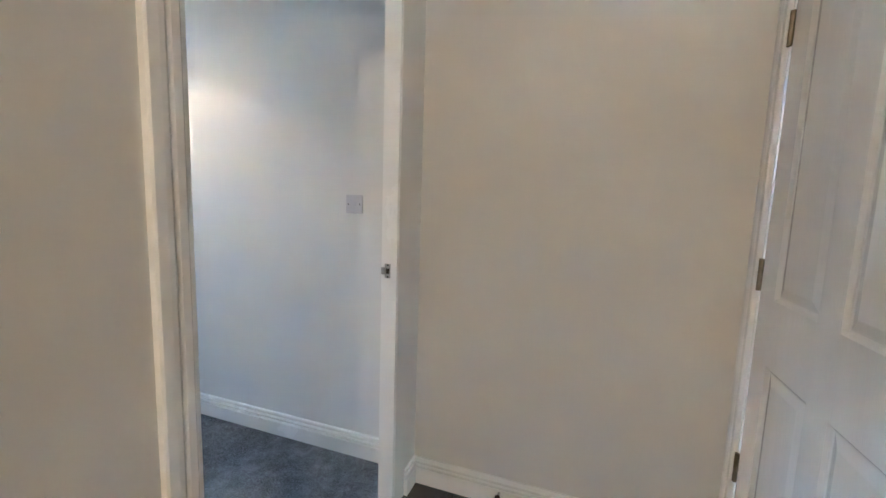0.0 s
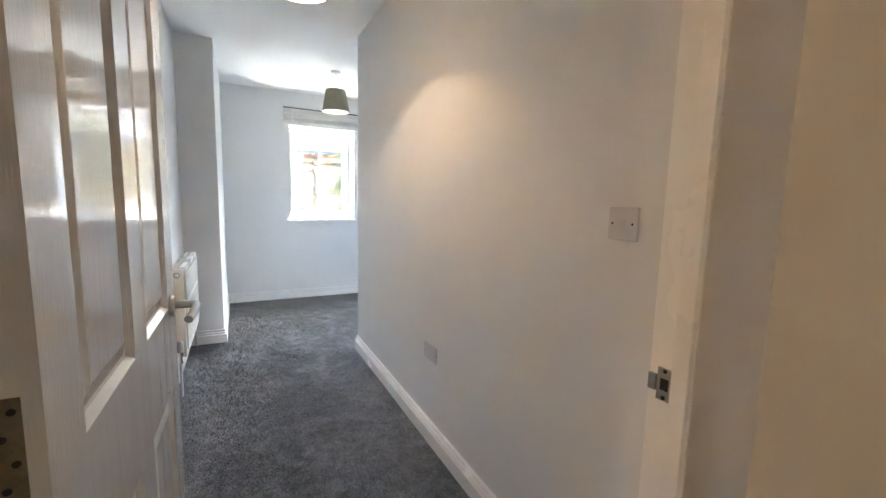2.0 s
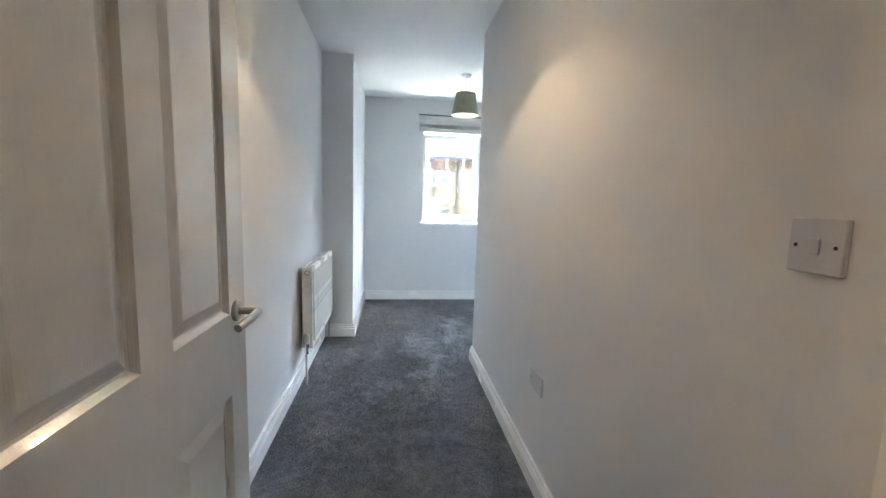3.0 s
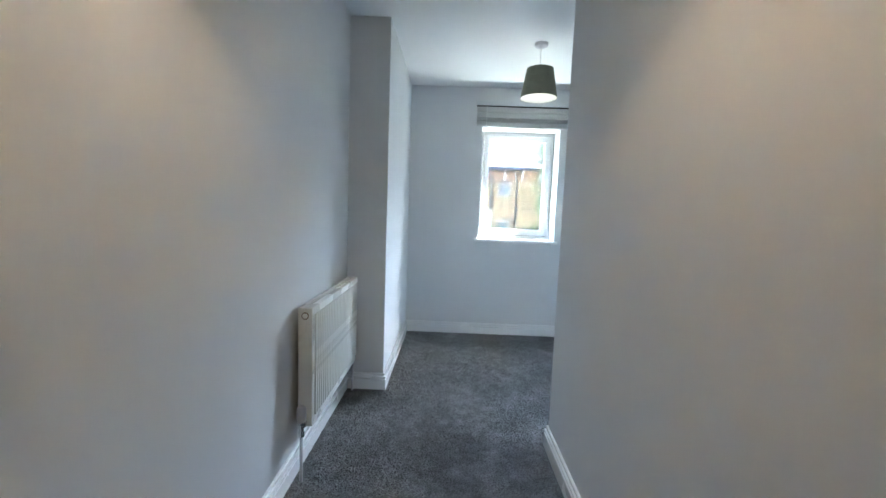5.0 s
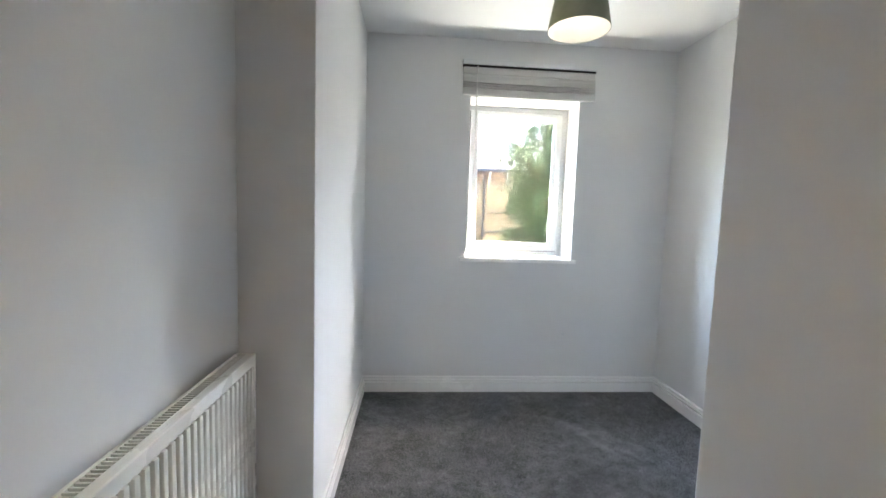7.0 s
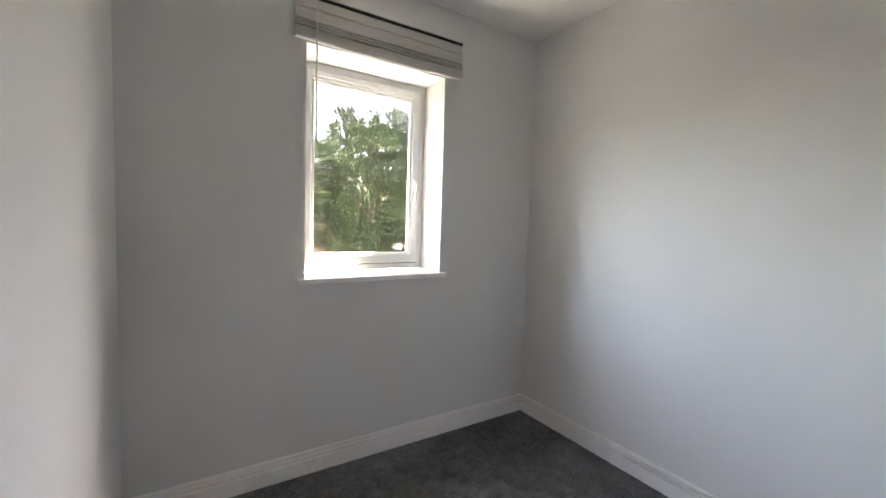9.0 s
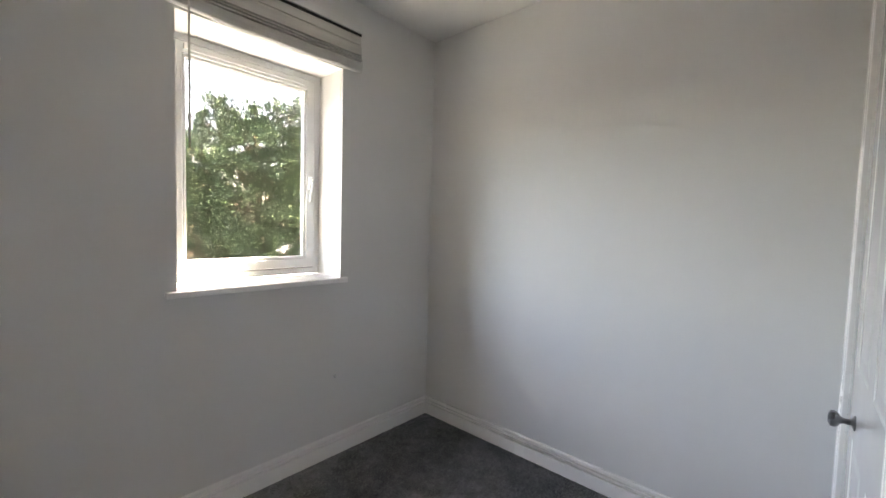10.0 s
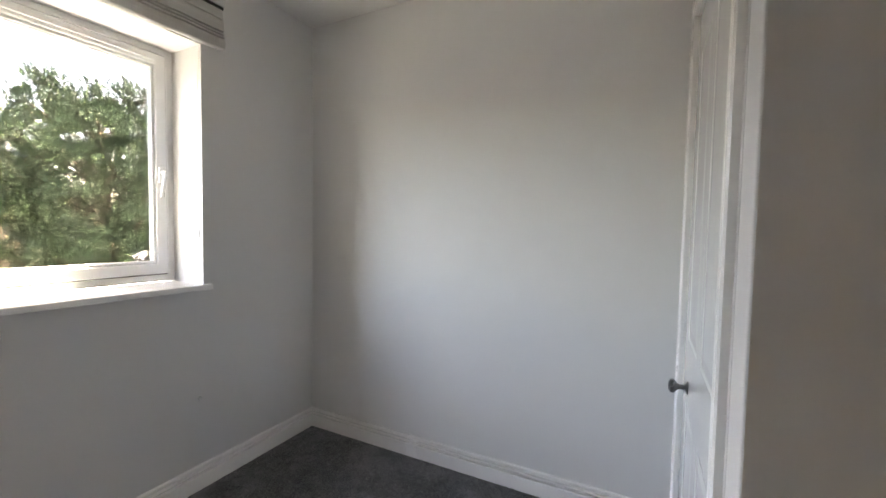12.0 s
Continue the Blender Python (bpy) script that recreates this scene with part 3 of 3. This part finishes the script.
    tube(bm, (vx, y1, 0.268), (vx, y1 + 0.03, 0.268), 0.009, n=12)
    part("lockshield_valve", bm, M_CHROME, th)
    for y in (y0 + 0.15, y1 - 0.15):
        part("bracket", boxes(((0.0005, y - 0.012, z0 + 0.05), (x0 + 0.001, y + 0.012, z1 - 0.05))), M_RAD, th)
    return th


radiator()


# ---- pendants ----
def pendant(x, y, label, emit):
    th = tagged(empty("pendant_lamp", (x, y, H)), label, "pendant lamp", "ceiling pendants")
    bm = bmesh.new()
    lathe(bm, [(0, 0.0), (0.05, 0.0), (0.05, -0.012), (0.044, -0.022), (0.02, -0.026), (0.012, -0.034), (0, -0.034)], 28)
    part("ceiling_rose", bm, M_PLASTIC, th, "white ceiling rose", smooth=40)
    bm = bmesh.new()
    tube(bm, (0, 0, -0.03), (0, 0, -0.20), 0.003, n=8)
    part("flex", bm, M_CORD, th)
    bm = bmesh.new()
    tube(bm, (0, 0, -0.19), (0, 0, -0.265), 0.016, 0.019, n=16)
    part("lamp_holder", bm, M_PLASTIC, th)
    zt, zb, rt, rb = -0.182, -0.395, 0.098, 0.136
    bm = bmesh.new()
    lathe(bm, [(rt, zt), (rb, zb), (rb - 0.0015, zb), (rt - 0.0015, zt), (rt, zt)], 48)
    bmesh.ops.remove_doubles(bm, verts=bm.verts, dist=0.00001)
    sh = part("shade", bm, M_SHADE, th, "olive-grey tapered drum shade", smooth=40)
    bm = bmesh.new()
    lathe(bm, [(rt - 0.002, zt + 0.001), (rb - 0.002, zb + 0.001), (rb - 0.003, zb + 0.001), (rt - 0.003, zt + 0.001), (rt - 0.002, zt + 0.001)], 48)
    bmesh.ops.remove_doubles(bm, verts=bm.verts, dist=0.00001)
    part("lining", bm, M_SHADEIN, sh, "white shade lining", smooth=40)
    bm = bmesh.new()
    for a in range(3):
        c, s = math.cos(a * 2.094), math.sin(a * 2.094)
        tube(bm, (0.016 * c, 0.016 * s, -0.25), (rt * 0.99 * c, rt * 0.99 * s, zt - 0.004), 0.0015, n=6)
    part("spider", bm, M_CORD, sh)
    bm = bmesh.new()
    lathe(bm, [(0.012, -0.262), (0.014, -0.272), (0.024, -0.288), (0.027, -0.303), (0.022, -0.32), (0.010, -0.328), (0, -0.329)], 20)
    b = part("bulb", bm, emit, th, "lit frosted bulb", smooth=60)
    b.visible_shadow = False
    return th


pendant(1.355, 4.545, "olive-grey drum pendant hanging near the window", M_BULB)
pendant(0.69, 2.16, "olive-grey drum pendant hanging in the corridor", M_BULB)
# made-up fitting round the added hall lamp, never in view
added_hall_light = tagged(empty("added_hall_light", (-2.5, -0.22, H)), "unseen round opal ceiling light added to light the hall", "ceiling light")
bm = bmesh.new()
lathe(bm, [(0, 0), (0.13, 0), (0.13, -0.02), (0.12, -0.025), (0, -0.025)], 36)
part("base", bm, M_UPVC, added_hall_light, smooth=40)
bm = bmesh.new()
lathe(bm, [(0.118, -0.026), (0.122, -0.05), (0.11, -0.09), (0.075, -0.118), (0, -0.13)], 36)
part("diffuser", bm, M_BULB, added_hall_light, "lit opal bowl of the added hall light", smooth=60).visible_shadow = False

# ---- switch, socket and small fittings ----
sw = tagged(empty("light_switch", (XR, 0.981, 1.237)), "white plastic one-gang light switch", "light switch")
part("plate", boxes(((-0.0095, -0.043, -0.043), (0, 0.043, 0.043)), bevel=0.003), M_PLASTIC, sw)
part("rocker", boxes(((-0.0125, -0.008, -0.0125), (-0.009, 0.008, 0.0125)), bevel=0.0015), M_PLASTIC, sw)
for y in (-0.030, 0.030):
    bm = bmesh.new()
    tube(bm, (-0.0085, y, 0), (-0.0100, y, 0), 0.0032, n=12)
    part("screw", bm, M_DARK, sw)
so = tagged(empty("wall_socket", (XR, 2.105, 0.492)), "white plastic double faceplate above the skirting", "socket")
part("plate", boxes(((-0.0095, -0.073, -0.043), (0, 0.073, 0.043)), bevel=0.003), M_PLASTIC, so)
for y in (-0.060, 0.060):
    bm = bmesh.new()
    tube(bm, (-0.0085, y, 0), (-0.0100, y, 0), 0.0032, n=12)
    part("screw", bm, M_DARK, so)
ds = tagged(empty("doorstop", (HX1 - 0.016, 0.232, 0.06)), "small steel doorstop with black rubber tip on skirting", "doorstop")
bm = bmesh.new()
tube(bm, (0, 0, 0), (-0.032, 0, 0), 0.005, n=12)
part("post", bm, M_STEEL, ds)
bm = bmesh.new()
tube(bm, (-0.032, 0, 0), (-0.046, 0, 0), 0.012, n=14)
part("rubber_tip", bm, M_DARK, ds)
cap = tagged(empty("screw_cap", (1.785, YW, 0.45)), "tiny white plastic screw cap on the wall", "screw cap")
bm = bmesh.new()
lathe(bm, [(0.009, 0), (0.009, 0.010), (0.006, 0.015), (0, 0.016)], 16, Matrix.Rotation(radians(90), 4, "X"))
part("cap", bm, M_UPVC, cap)

# ---- outside ----
G = -3.1
# ground is out of view; its pale colour is chosen to reflect light upward
M_PALEGROUND = material("pale_reflecting_ground", (0.42, 0.41, 0.38), 0.9, spread=0.2, scale=0.4, grain=12, bump=0.3, bump_dist=0.01)
M_STONE = material("yellow_sandstone", (0.25, 0.185, 0.11), 0.85, spread=0.18, scale=0.8, grain=14, bump=0.3, bump_dist=0.01)
M_TRIMSTONE = material("pale_stone_trim", (0.38, 0.34, 0.27), 0.8, spread=0.1, scale=2, grain=20)
M_SLATE = material("grey_slate", (0.16, 0.17, 0.19), 0.45, spread=0.2, scale=1.2, grain=9, bump=0.3, bump_dist=0.01)
M_FASCIA = material("dark_blue_paint", (0.03, 0.04, 0.07), 0.5, bump=0.0)
M_WPAINT = material("white_exterior_paint", (0.6, 0.6, 0.6), 0.5, bump=0.02)
M_PIPE = material("grey_black_iron", (0.04, 0.045, 0.06), 0.5, bump=0.02)
M_SASHGLASS = material("dark_window_glass", (0.10, 0.14, 0.2), 0.06, spread=0.05, bump=0.0)
M_REDBRICK = material("red_brick", (0.19, 0.115, 0.075), 0.85, spread=0.2, scale=2, grain=12)
M_BARK = material("pine_bark", (0.16, 0.10, 0.07), 0.9, spread=0.35, scale=3, grain=20, bump=0.6, bump_dist=0.03)
M_NEEDLE = material("pine_needles", (0.080, 0.120, 0.050), 0.6, spread=0.75, scale=2.0, grain=8, bump=0.0)
_t = M_NEEDLE.node_tree
_g, _r = _t.nodes.new("ShaderNodeNewGeometry"), _t.nodes.new("ShaderNodeValToRGB")
_r.color_ramp.elements[0].color, _r.color_ramp.elements[1].color = (0.03, 0.058, 0.030, 1), (0.17, 0.225, 0.10, 1)
_m = _t.nodes.new("ShaderNodeMix")
_m.data_type = "RGBA"
_m.inputs[0].default_value = 0.45
_b = _t.nodes["Principled BSDF"]
_t.links.new(_g.outputs["Random Per Island"], _r.inputs["Fac"])
_t.links.new(_b.inputs["Base Color"].links[0].from_socket, _m.inputs[6])
_t.links.new(_r.outputs["Color"], _m.inputs[7])
_t.links.new(_m.outputs[2], _b.inputs["Base Color"])

structure(part("ground", boxes(((-400, -400, G - 0.5), (400, 900, G))), M_PALEGROUND), "unseen ground below the window, made pale to reflect light", "ground")


def house():
    th = tagged(empty("stone_house", (0, 30, G)), "two-storey yellow sandstone house with slate hipped roof", "house")
    eave = 4.35 - G
    x0, x1, dep = -8.0, 9.6, 9.0
    wins = [(4.0, 4.9, 2.6 - G, 3.72 - G), (4.0, 4.9, -0.7 - G, 0.75 - G), (0.8, 1.7, 2.6 - G, 3.72 - G), (0.8, 1.7, -0.7 - G, 0.75 - G), (-2.6, -1.7, 2.6 - G, 3.72 - G)]
    # front wall in strips round the openings
    xs = sorted({x0, x1, *[w[0] for w in wins], *[w[1] for w in wins]})
    bm = bmesh.new()
    for a, b in zip(xs, xs[1:]):
        holes = sorted((w[2], w[3]) for w in wins if w[0] <= a and w[1] >= b)
        z = 0.0
        for lo, hi in holes:
            box(bm, (a, 0, z), (b, 0.4, lo))
            z = hi
        box(bm, (a, 0, z), (b, 0.4, eave))
    box(bm, (x0, 0.4, 0), (x1, dep, eave))
    part("wall", bm, M_STONE, th)
    for wx0, wx1, wz0, wz1 in wins:
        w = part("window", boxes(((wx0, 0.16, wz0), (wx0 + 0.09, 0.26, wz1)), ((wx1 - 0.09, 0.16, wz0), (wx1, 0.26, wz1)),
                                 ((wx0, 0.16, wz0), (wx1, 0.26, wz0 + 0.1)), ((wx0, 0.16, wz1 - 0.1), (wx1, 0.26, wz1)),
                                 ((wx0, 0.17, (wz0 + wz1) / 2 - 0.04), (wx1, 0.25, (wz0 + wz1) / 2 + 0.04))), M_WPAINT, th, "white sash window")
        part("pane", boxes(((wx0 + 0.05, 0.22, wz0 + 0.05), (wx1 - 0.05, 0.23, wz1 - 0.05))), M_SASHGLASS, w)
        part("sill", boxes(((wx0 - 0.12, -0.1, wz0 - 0.16), (wx1 + 0.12, 0.2, wz0)), bevel=0.02), M_TRIMSTONE, w)
        part("lintel", boxes(((wx0 - 0.15, -0.03, wz1), (wx1 + 0.15, 0.18, wz1 + 0.26))), M_TRIMSTONE, w)
    part("string_course", boxes(((x0, -0.05, eave - 1.05), (x1, 0.0, eave - 0.92))), M_TRIMSTONE, th)
    part("frieze", boxes(((x0, -0.04, eave - 0.72), (x1, 0.0, eave - 0.12))), M_REDBRICK, th, "band of red-brown brick under the eaves")
    part("gutter", boxes(((x0 - 0.6, -0.62, eave - 0.06), (x1 + 0.6, -0.45, eave + 0.16)), bevel=0.03), M_FASCIA, th, "dark blue gutter")
    part("soffit", boxes(((x0 - 0.5, -0.45, eave - 0.05), (x1 + 0.5, 0.0, eave + 0.05))), M_FASCIA, th)
    n = 15
    for i in range(n):
        x = x0 + 0.35 + i * (x1 - x0 - 0.7) / (n - 1)
        bm = bmesh.new()
        vs = [bm.verts.new((x + sx, y, z)) for sx in (-0.07, 0.07) for y, z in ((0, eave - 0.72), (-0.09, eave - 0.66), (-0.16, eave - 0.35), (-0.42, eave - 0.12), (-0.42, eave - 0.05), (0, eave - 0.05))]
        bm.faces.new(vs[:6])
        bm.faces.new(vs[6:])
        for k in range(6):
            bm.faces.new((vs[k], vs[(k + 1) % 6], vs[6 + (k + 1) % 6], vs[6 + k]))
        part("bracket", bm, M_WPAINT, th, "white curved eaves bracket")
    # hipped roof
    bm = bmesh.new()
    a = [bm.verts.new(p) for p in ((x0 - 0.6, -0.6, eave + 0.1), (x1 + 0.6, -0.6, eave + 0.1), (x1 + 0.6, dep + 0.6, eave + 0.1), (x0 - 0.6, dep + 0.6, eave + 0.1))]
    rise = 2.6
    r = [bm.verts.new(p) for p in ((x0 + 4.6, dep / 2, eave + rise), (x1 - 4.6, dep / 2, eave + rise))]
    bm.faces.new((a[0], a[1], r[1], r[0]))
    bm.faces.new((a[2], a[3], r[0], r[1]))
    bm.faces.new((a[1], a[2], r[1]))
    bm.faces.new((a[3], a[0], r[0]))
    bm.faces.new(a)
    part("roof", bm, M_SLATE, th, "pale grey slate hipped roof")
    bm = bmesh.new()
    tube(bm, (5.4, 1.0, eave + 0.5), (5.4, 1.0, eave + 1.75), 0.03, n=8)
    tube(bm, (5.1, 1.0, eave + 1.6), (5.7, 1.0, eave + 1.6), 0.015, n=6)
    part("aerial", bm, M_PIPE, th, "thin dark roof aerial")
    # rainwater pipes
    for x, side in ((5.28, 1), (3.55, 0)):
        bm = bmesh.new()
        bent_tube(bm, [(x - 0.25, -0.5, eave - 0.05), (x - 0.22, -0.42, eave - 0.3), (x - 0.02, -0.14, eave - 0.75), (x, -0.12, eave - 1.0), (x, -0.12, 0.1)], 0.075, 10)
        p = part("downpipe", bm, M_PIPE, th, "dark iron downpipe", smooth=50)
        if side:
            for z0, z1, xe in ((1.55 - G, 1.72 - G, 8.6), (0.25 - G, 0.42 - G, 8.2)):
                bm = bmesh.new()
                tube(bm, (x, -0.12, z0), (xe, -0.1, z1), 0.055, n=8)
                part("branch_pipe", bm, M_PIPE, p)
            bm = bmesh.new()
            tube(bm, (x, -0.12, 0.75 - G), (x - 1.1, -0.12, 1.05 - G), 0.06, n=8)
            part("branch_pipe", bm, M_PIPE, p)
    # rendered lean-to
    bm = boxes(((0.6, -3.2, 0), (3.3, -0.02, 1.35 - G)))
    lean = part("lean_to", bm, M_WPAINT, th, "white rendered lean-to")
    part("coping", boxes(((0.5, -3.3, 1.35 - G), (3.4, -0.02, 1.5 - G))), M_TRIMSTONE, lean)
    return th


house()


def needle_tufts(centres, size, count, rng):
    """Bottle-brush shoots of thin needle blades, as vertices and faces."""
    n = len(centres)
    c = np.repeat(np.array([p for p, _, _ in centres]), count, axis=0)
    up = np.array([u / np.linalg.norm(u) for _, u, _ in centres])
    up = np.repeat(up, count, axis=0)
    sc = np.repeat(np.array([s for _, _, s in centres]), count)[:, None]
    along = rng.uniform(0, 1, (n * count, 1))
    side = rng.normal(size=(n * count, 3))
    side -= (side * up).sum(1)[:, None] * up
    side /= np.linalg.norm(side, axis=1)[:, None] + 1e-9
    d = side * (0.95 - 0.6 * along) + up * (0.45 + 0.5 * along)
    ln = size * sc * rng.uniform(0.45, 0.75, (n * count, 1))
    base = c + up * along * size * sc * 0.9
    w = np.cross(d, rng.normal(size=(n * count, 3)))
    w /= np.linalg.norm(w, axis=1)[:, None] + 1e-9
    w *= 0.015 * (0.7 + 0.5 * sc)
    verts = np.stack([base, base + d * ln * 0.5 + w, base + d * ln, base + d * ln * 0.5 - w], axis=1).reshape(-1, 3)
    return verts, np.arange(len(verts)).reshape(-1, 4)


def pine(x, y, height, spread, seed, label):
    rng = np.random.default_rng(seed)
    th = tagged(empty("pine_tree", (x, y, G)), label, "tree")
    bm = bmesh.new()
    pts = [Vector((0.3 * math.sin(i * 0.8) * i / 10, 0.15 * math.cos(i * 1.1) * i / 10, height * 0.9 * i / 10)) for i in range(11)]
    for i, (p, q) in enumerate(zip(pts, pts[1:])):
        tube(bm, p, q, 0.22 * (1 - i / 11) + 0.03, 0.22 * (1 - (i + 1) / 11) + 0.03, n=10, caps=False)
    trunk = part("trunk", bm, M_BARK, th, smooth=60)
    limbs = bmesh.new()
    tufts = []
    nb = 84
    for i in range(nb):
        f = 0.14 + 0.84 * (i + 0.5) / nb
        a = i * 2.399 + rng.uniform(-0.35, 0.35)
        prof = 0.92 if f < 0.6 else math.sqrt(max(0.03, 1 - ((f - 0.6) / 0.46) ** 2))
        r = spread * prof * rng.uniform(0.7, 1.1)
        base = pts[min(9, int(f * 10))]
        start = Vector((base.x, base.y, height * 0.9 * f))
        end = start + Vector((r * math.cos(a), r * math.sin(a), (0.05 + 0.45 * f) * r))
        bow = (start + end) / 2 + Vector((0, 0, -0.10 * r))
        bent_tube(limbs, [start, bow, end], 0.045 * (1.15 - f) + 0.012, 6)
        # side shoots, each ending in an upright puff of needles
        for k in range(int(5 + 3.2 * r)):
            s = rng.uniform(0.38, 1.0)
            p = start.lerp(bow, s * 2) if s < 0.5 else bow.lerp(end, s * 2 - 1)
            b2 = a + rng.choice([-1, 1]) * rng.uniform(0.3, 1.2)
            reach = rng.uniform(0.25, 0.75) * (1.15 - 0.5 * s)
            tip = p + Vector((reach * math.cos(b2), reach * math.sin(b2), rng.uniform(0.02, 0.3)))
            bent_tube(limbs, [p, p.lerp(tip, 0.5) + Vector((0, 0, -0.03)), tip], 0.010, 4)
            for _ in range(12):
                q = np.array(tip) + rng.normal(size=3) * np.array((0.17, 0.17, 0.10))
                out = np.array((math.cos(b2) * 0.45, math.sin(b2) * 0.45, 1.0)) + rng.normal(size=3) * 0.35
                tufts.append((q, out, rng.uniform(0.7, 1.25)))
    part("limbs", limbs, M_BARK, trunk)
    v, fcs = needle_tufts(tufts, 0.22, 15, rng)
    me = bpy.data.meshes.new("crown")
    me.from_pydata(v.tolist(), [], fcs.tolist())
    me.materials.append(M_NEEDLE)
    crown = new("crown", me)
    crown.parent = th
    tagged(crown, "dense green needle shoots with gaps", kind="stuff")
    return th


pine(7.3, 18.9, 8.6, 2.75, 3, "tall bushy green pine outside the window")
pine(12.2, 20.6, 8.2, 2.6, 8, "bushy green pine standing behind another pine")

# ---- carpet pile ----
M_PILE = bpy.data.materials.new("carpet_tufts")
M_PILE.use_nodes = True
_t = M_PILE.node_tree
_g, _r = _t.nodes.new("ShaderNodeNewGeometry"), _t.nodes.new("ShaderNodeValToRGB")
_r.color_ramp.elements[0].color, _r.color_ramp.elements[1].color = (0.115, 0.115, 0.12, 1), (0.35, 0.35, 0.36, 1)
_r.color_ramp.elements[0].position = 0.2
_t.links.new(_g.outputs["Random Per Island"], _r.inputs["Fac"])
_t.links.new(_r.outputs["Color"], _t.nodes["Principled BSDF"].inputs["Base Color"])
_t.nodes["Principled BSDF"].inputs["Roughness"].default_value = 0.9


def carpet_pile(count, seed):
    rng = np.random.default_rng(seed)
    x = rng.uniform(XL + 0.02, XE - 0.02, count)
    y = rng.uniform(YD + 0.1, YW - 0.02, count)
    keep = (((x < XR - 0.03) | (y > YN + 0.03)) & ~((x < XB + 0.03) & (y > YB - 0.03)))
    # thinner where the pile is trodden flat
    trod = np.sin(x * 3.1 + 1.3 * np.sin(y * 2.2)) + np.sin(y * 2.7 + 1.7 * np.sin(x * 2.9)) + rng.normal(size=count) * 1.6
    for k in range(14):
        f, b = 9 * 1.14 ** k, rng.uniform(0, math.tau, 2)
        trod += 0.45 * np.sin(f * (x * math.cos(b[0]) + y * math.sin(b[0])) + b[1] + 1.5 * np.sin(5 * x + k) * np.sin(4 * y + 2 * k))
    keep &= trod > -0.6
    x, y = x[keep], y[keep]
    n = len(x)
    a = rng.uniform(0, math.pi, n)
    h = rng.uniform(0.003, 0.007, n)
    w = rng.uniform(0.0011, 0.0022, n)
    lx, ly = rng.normal(size=n) * 0.003, rng.normal(size=n) * 0.003
    c, s = np.cos(a) * w, np.sin(a) * w
    z0 = np.full(n, -0.001)
    v = np.stack([np.stack([x - c, y - s, z0], 1), np.stack([x + c, y + s, z0], 1), np.stack([x + lx + c * 0.6, y + ly + s * 0.6, h], 1), np.stack([x + lx - c * 0.6, y + ly - s * 0.6, h], 1)], 1)
    me = bpy.data.meshes.new("carpet_pile")
    me.from_pydata(v.reshape(-1, 3).tolist(), [], np.arange(n * 4).reshape(-1, 4).tolist())
    me.materials.append(M_PILE)
    ob = new("carpet_pile", me)
    ob.parent = bpy.data.objects["floor"]
    return tagged(ob, "short grey carpet tufts", kind="stuff")


carpet_pile(330000, 5)
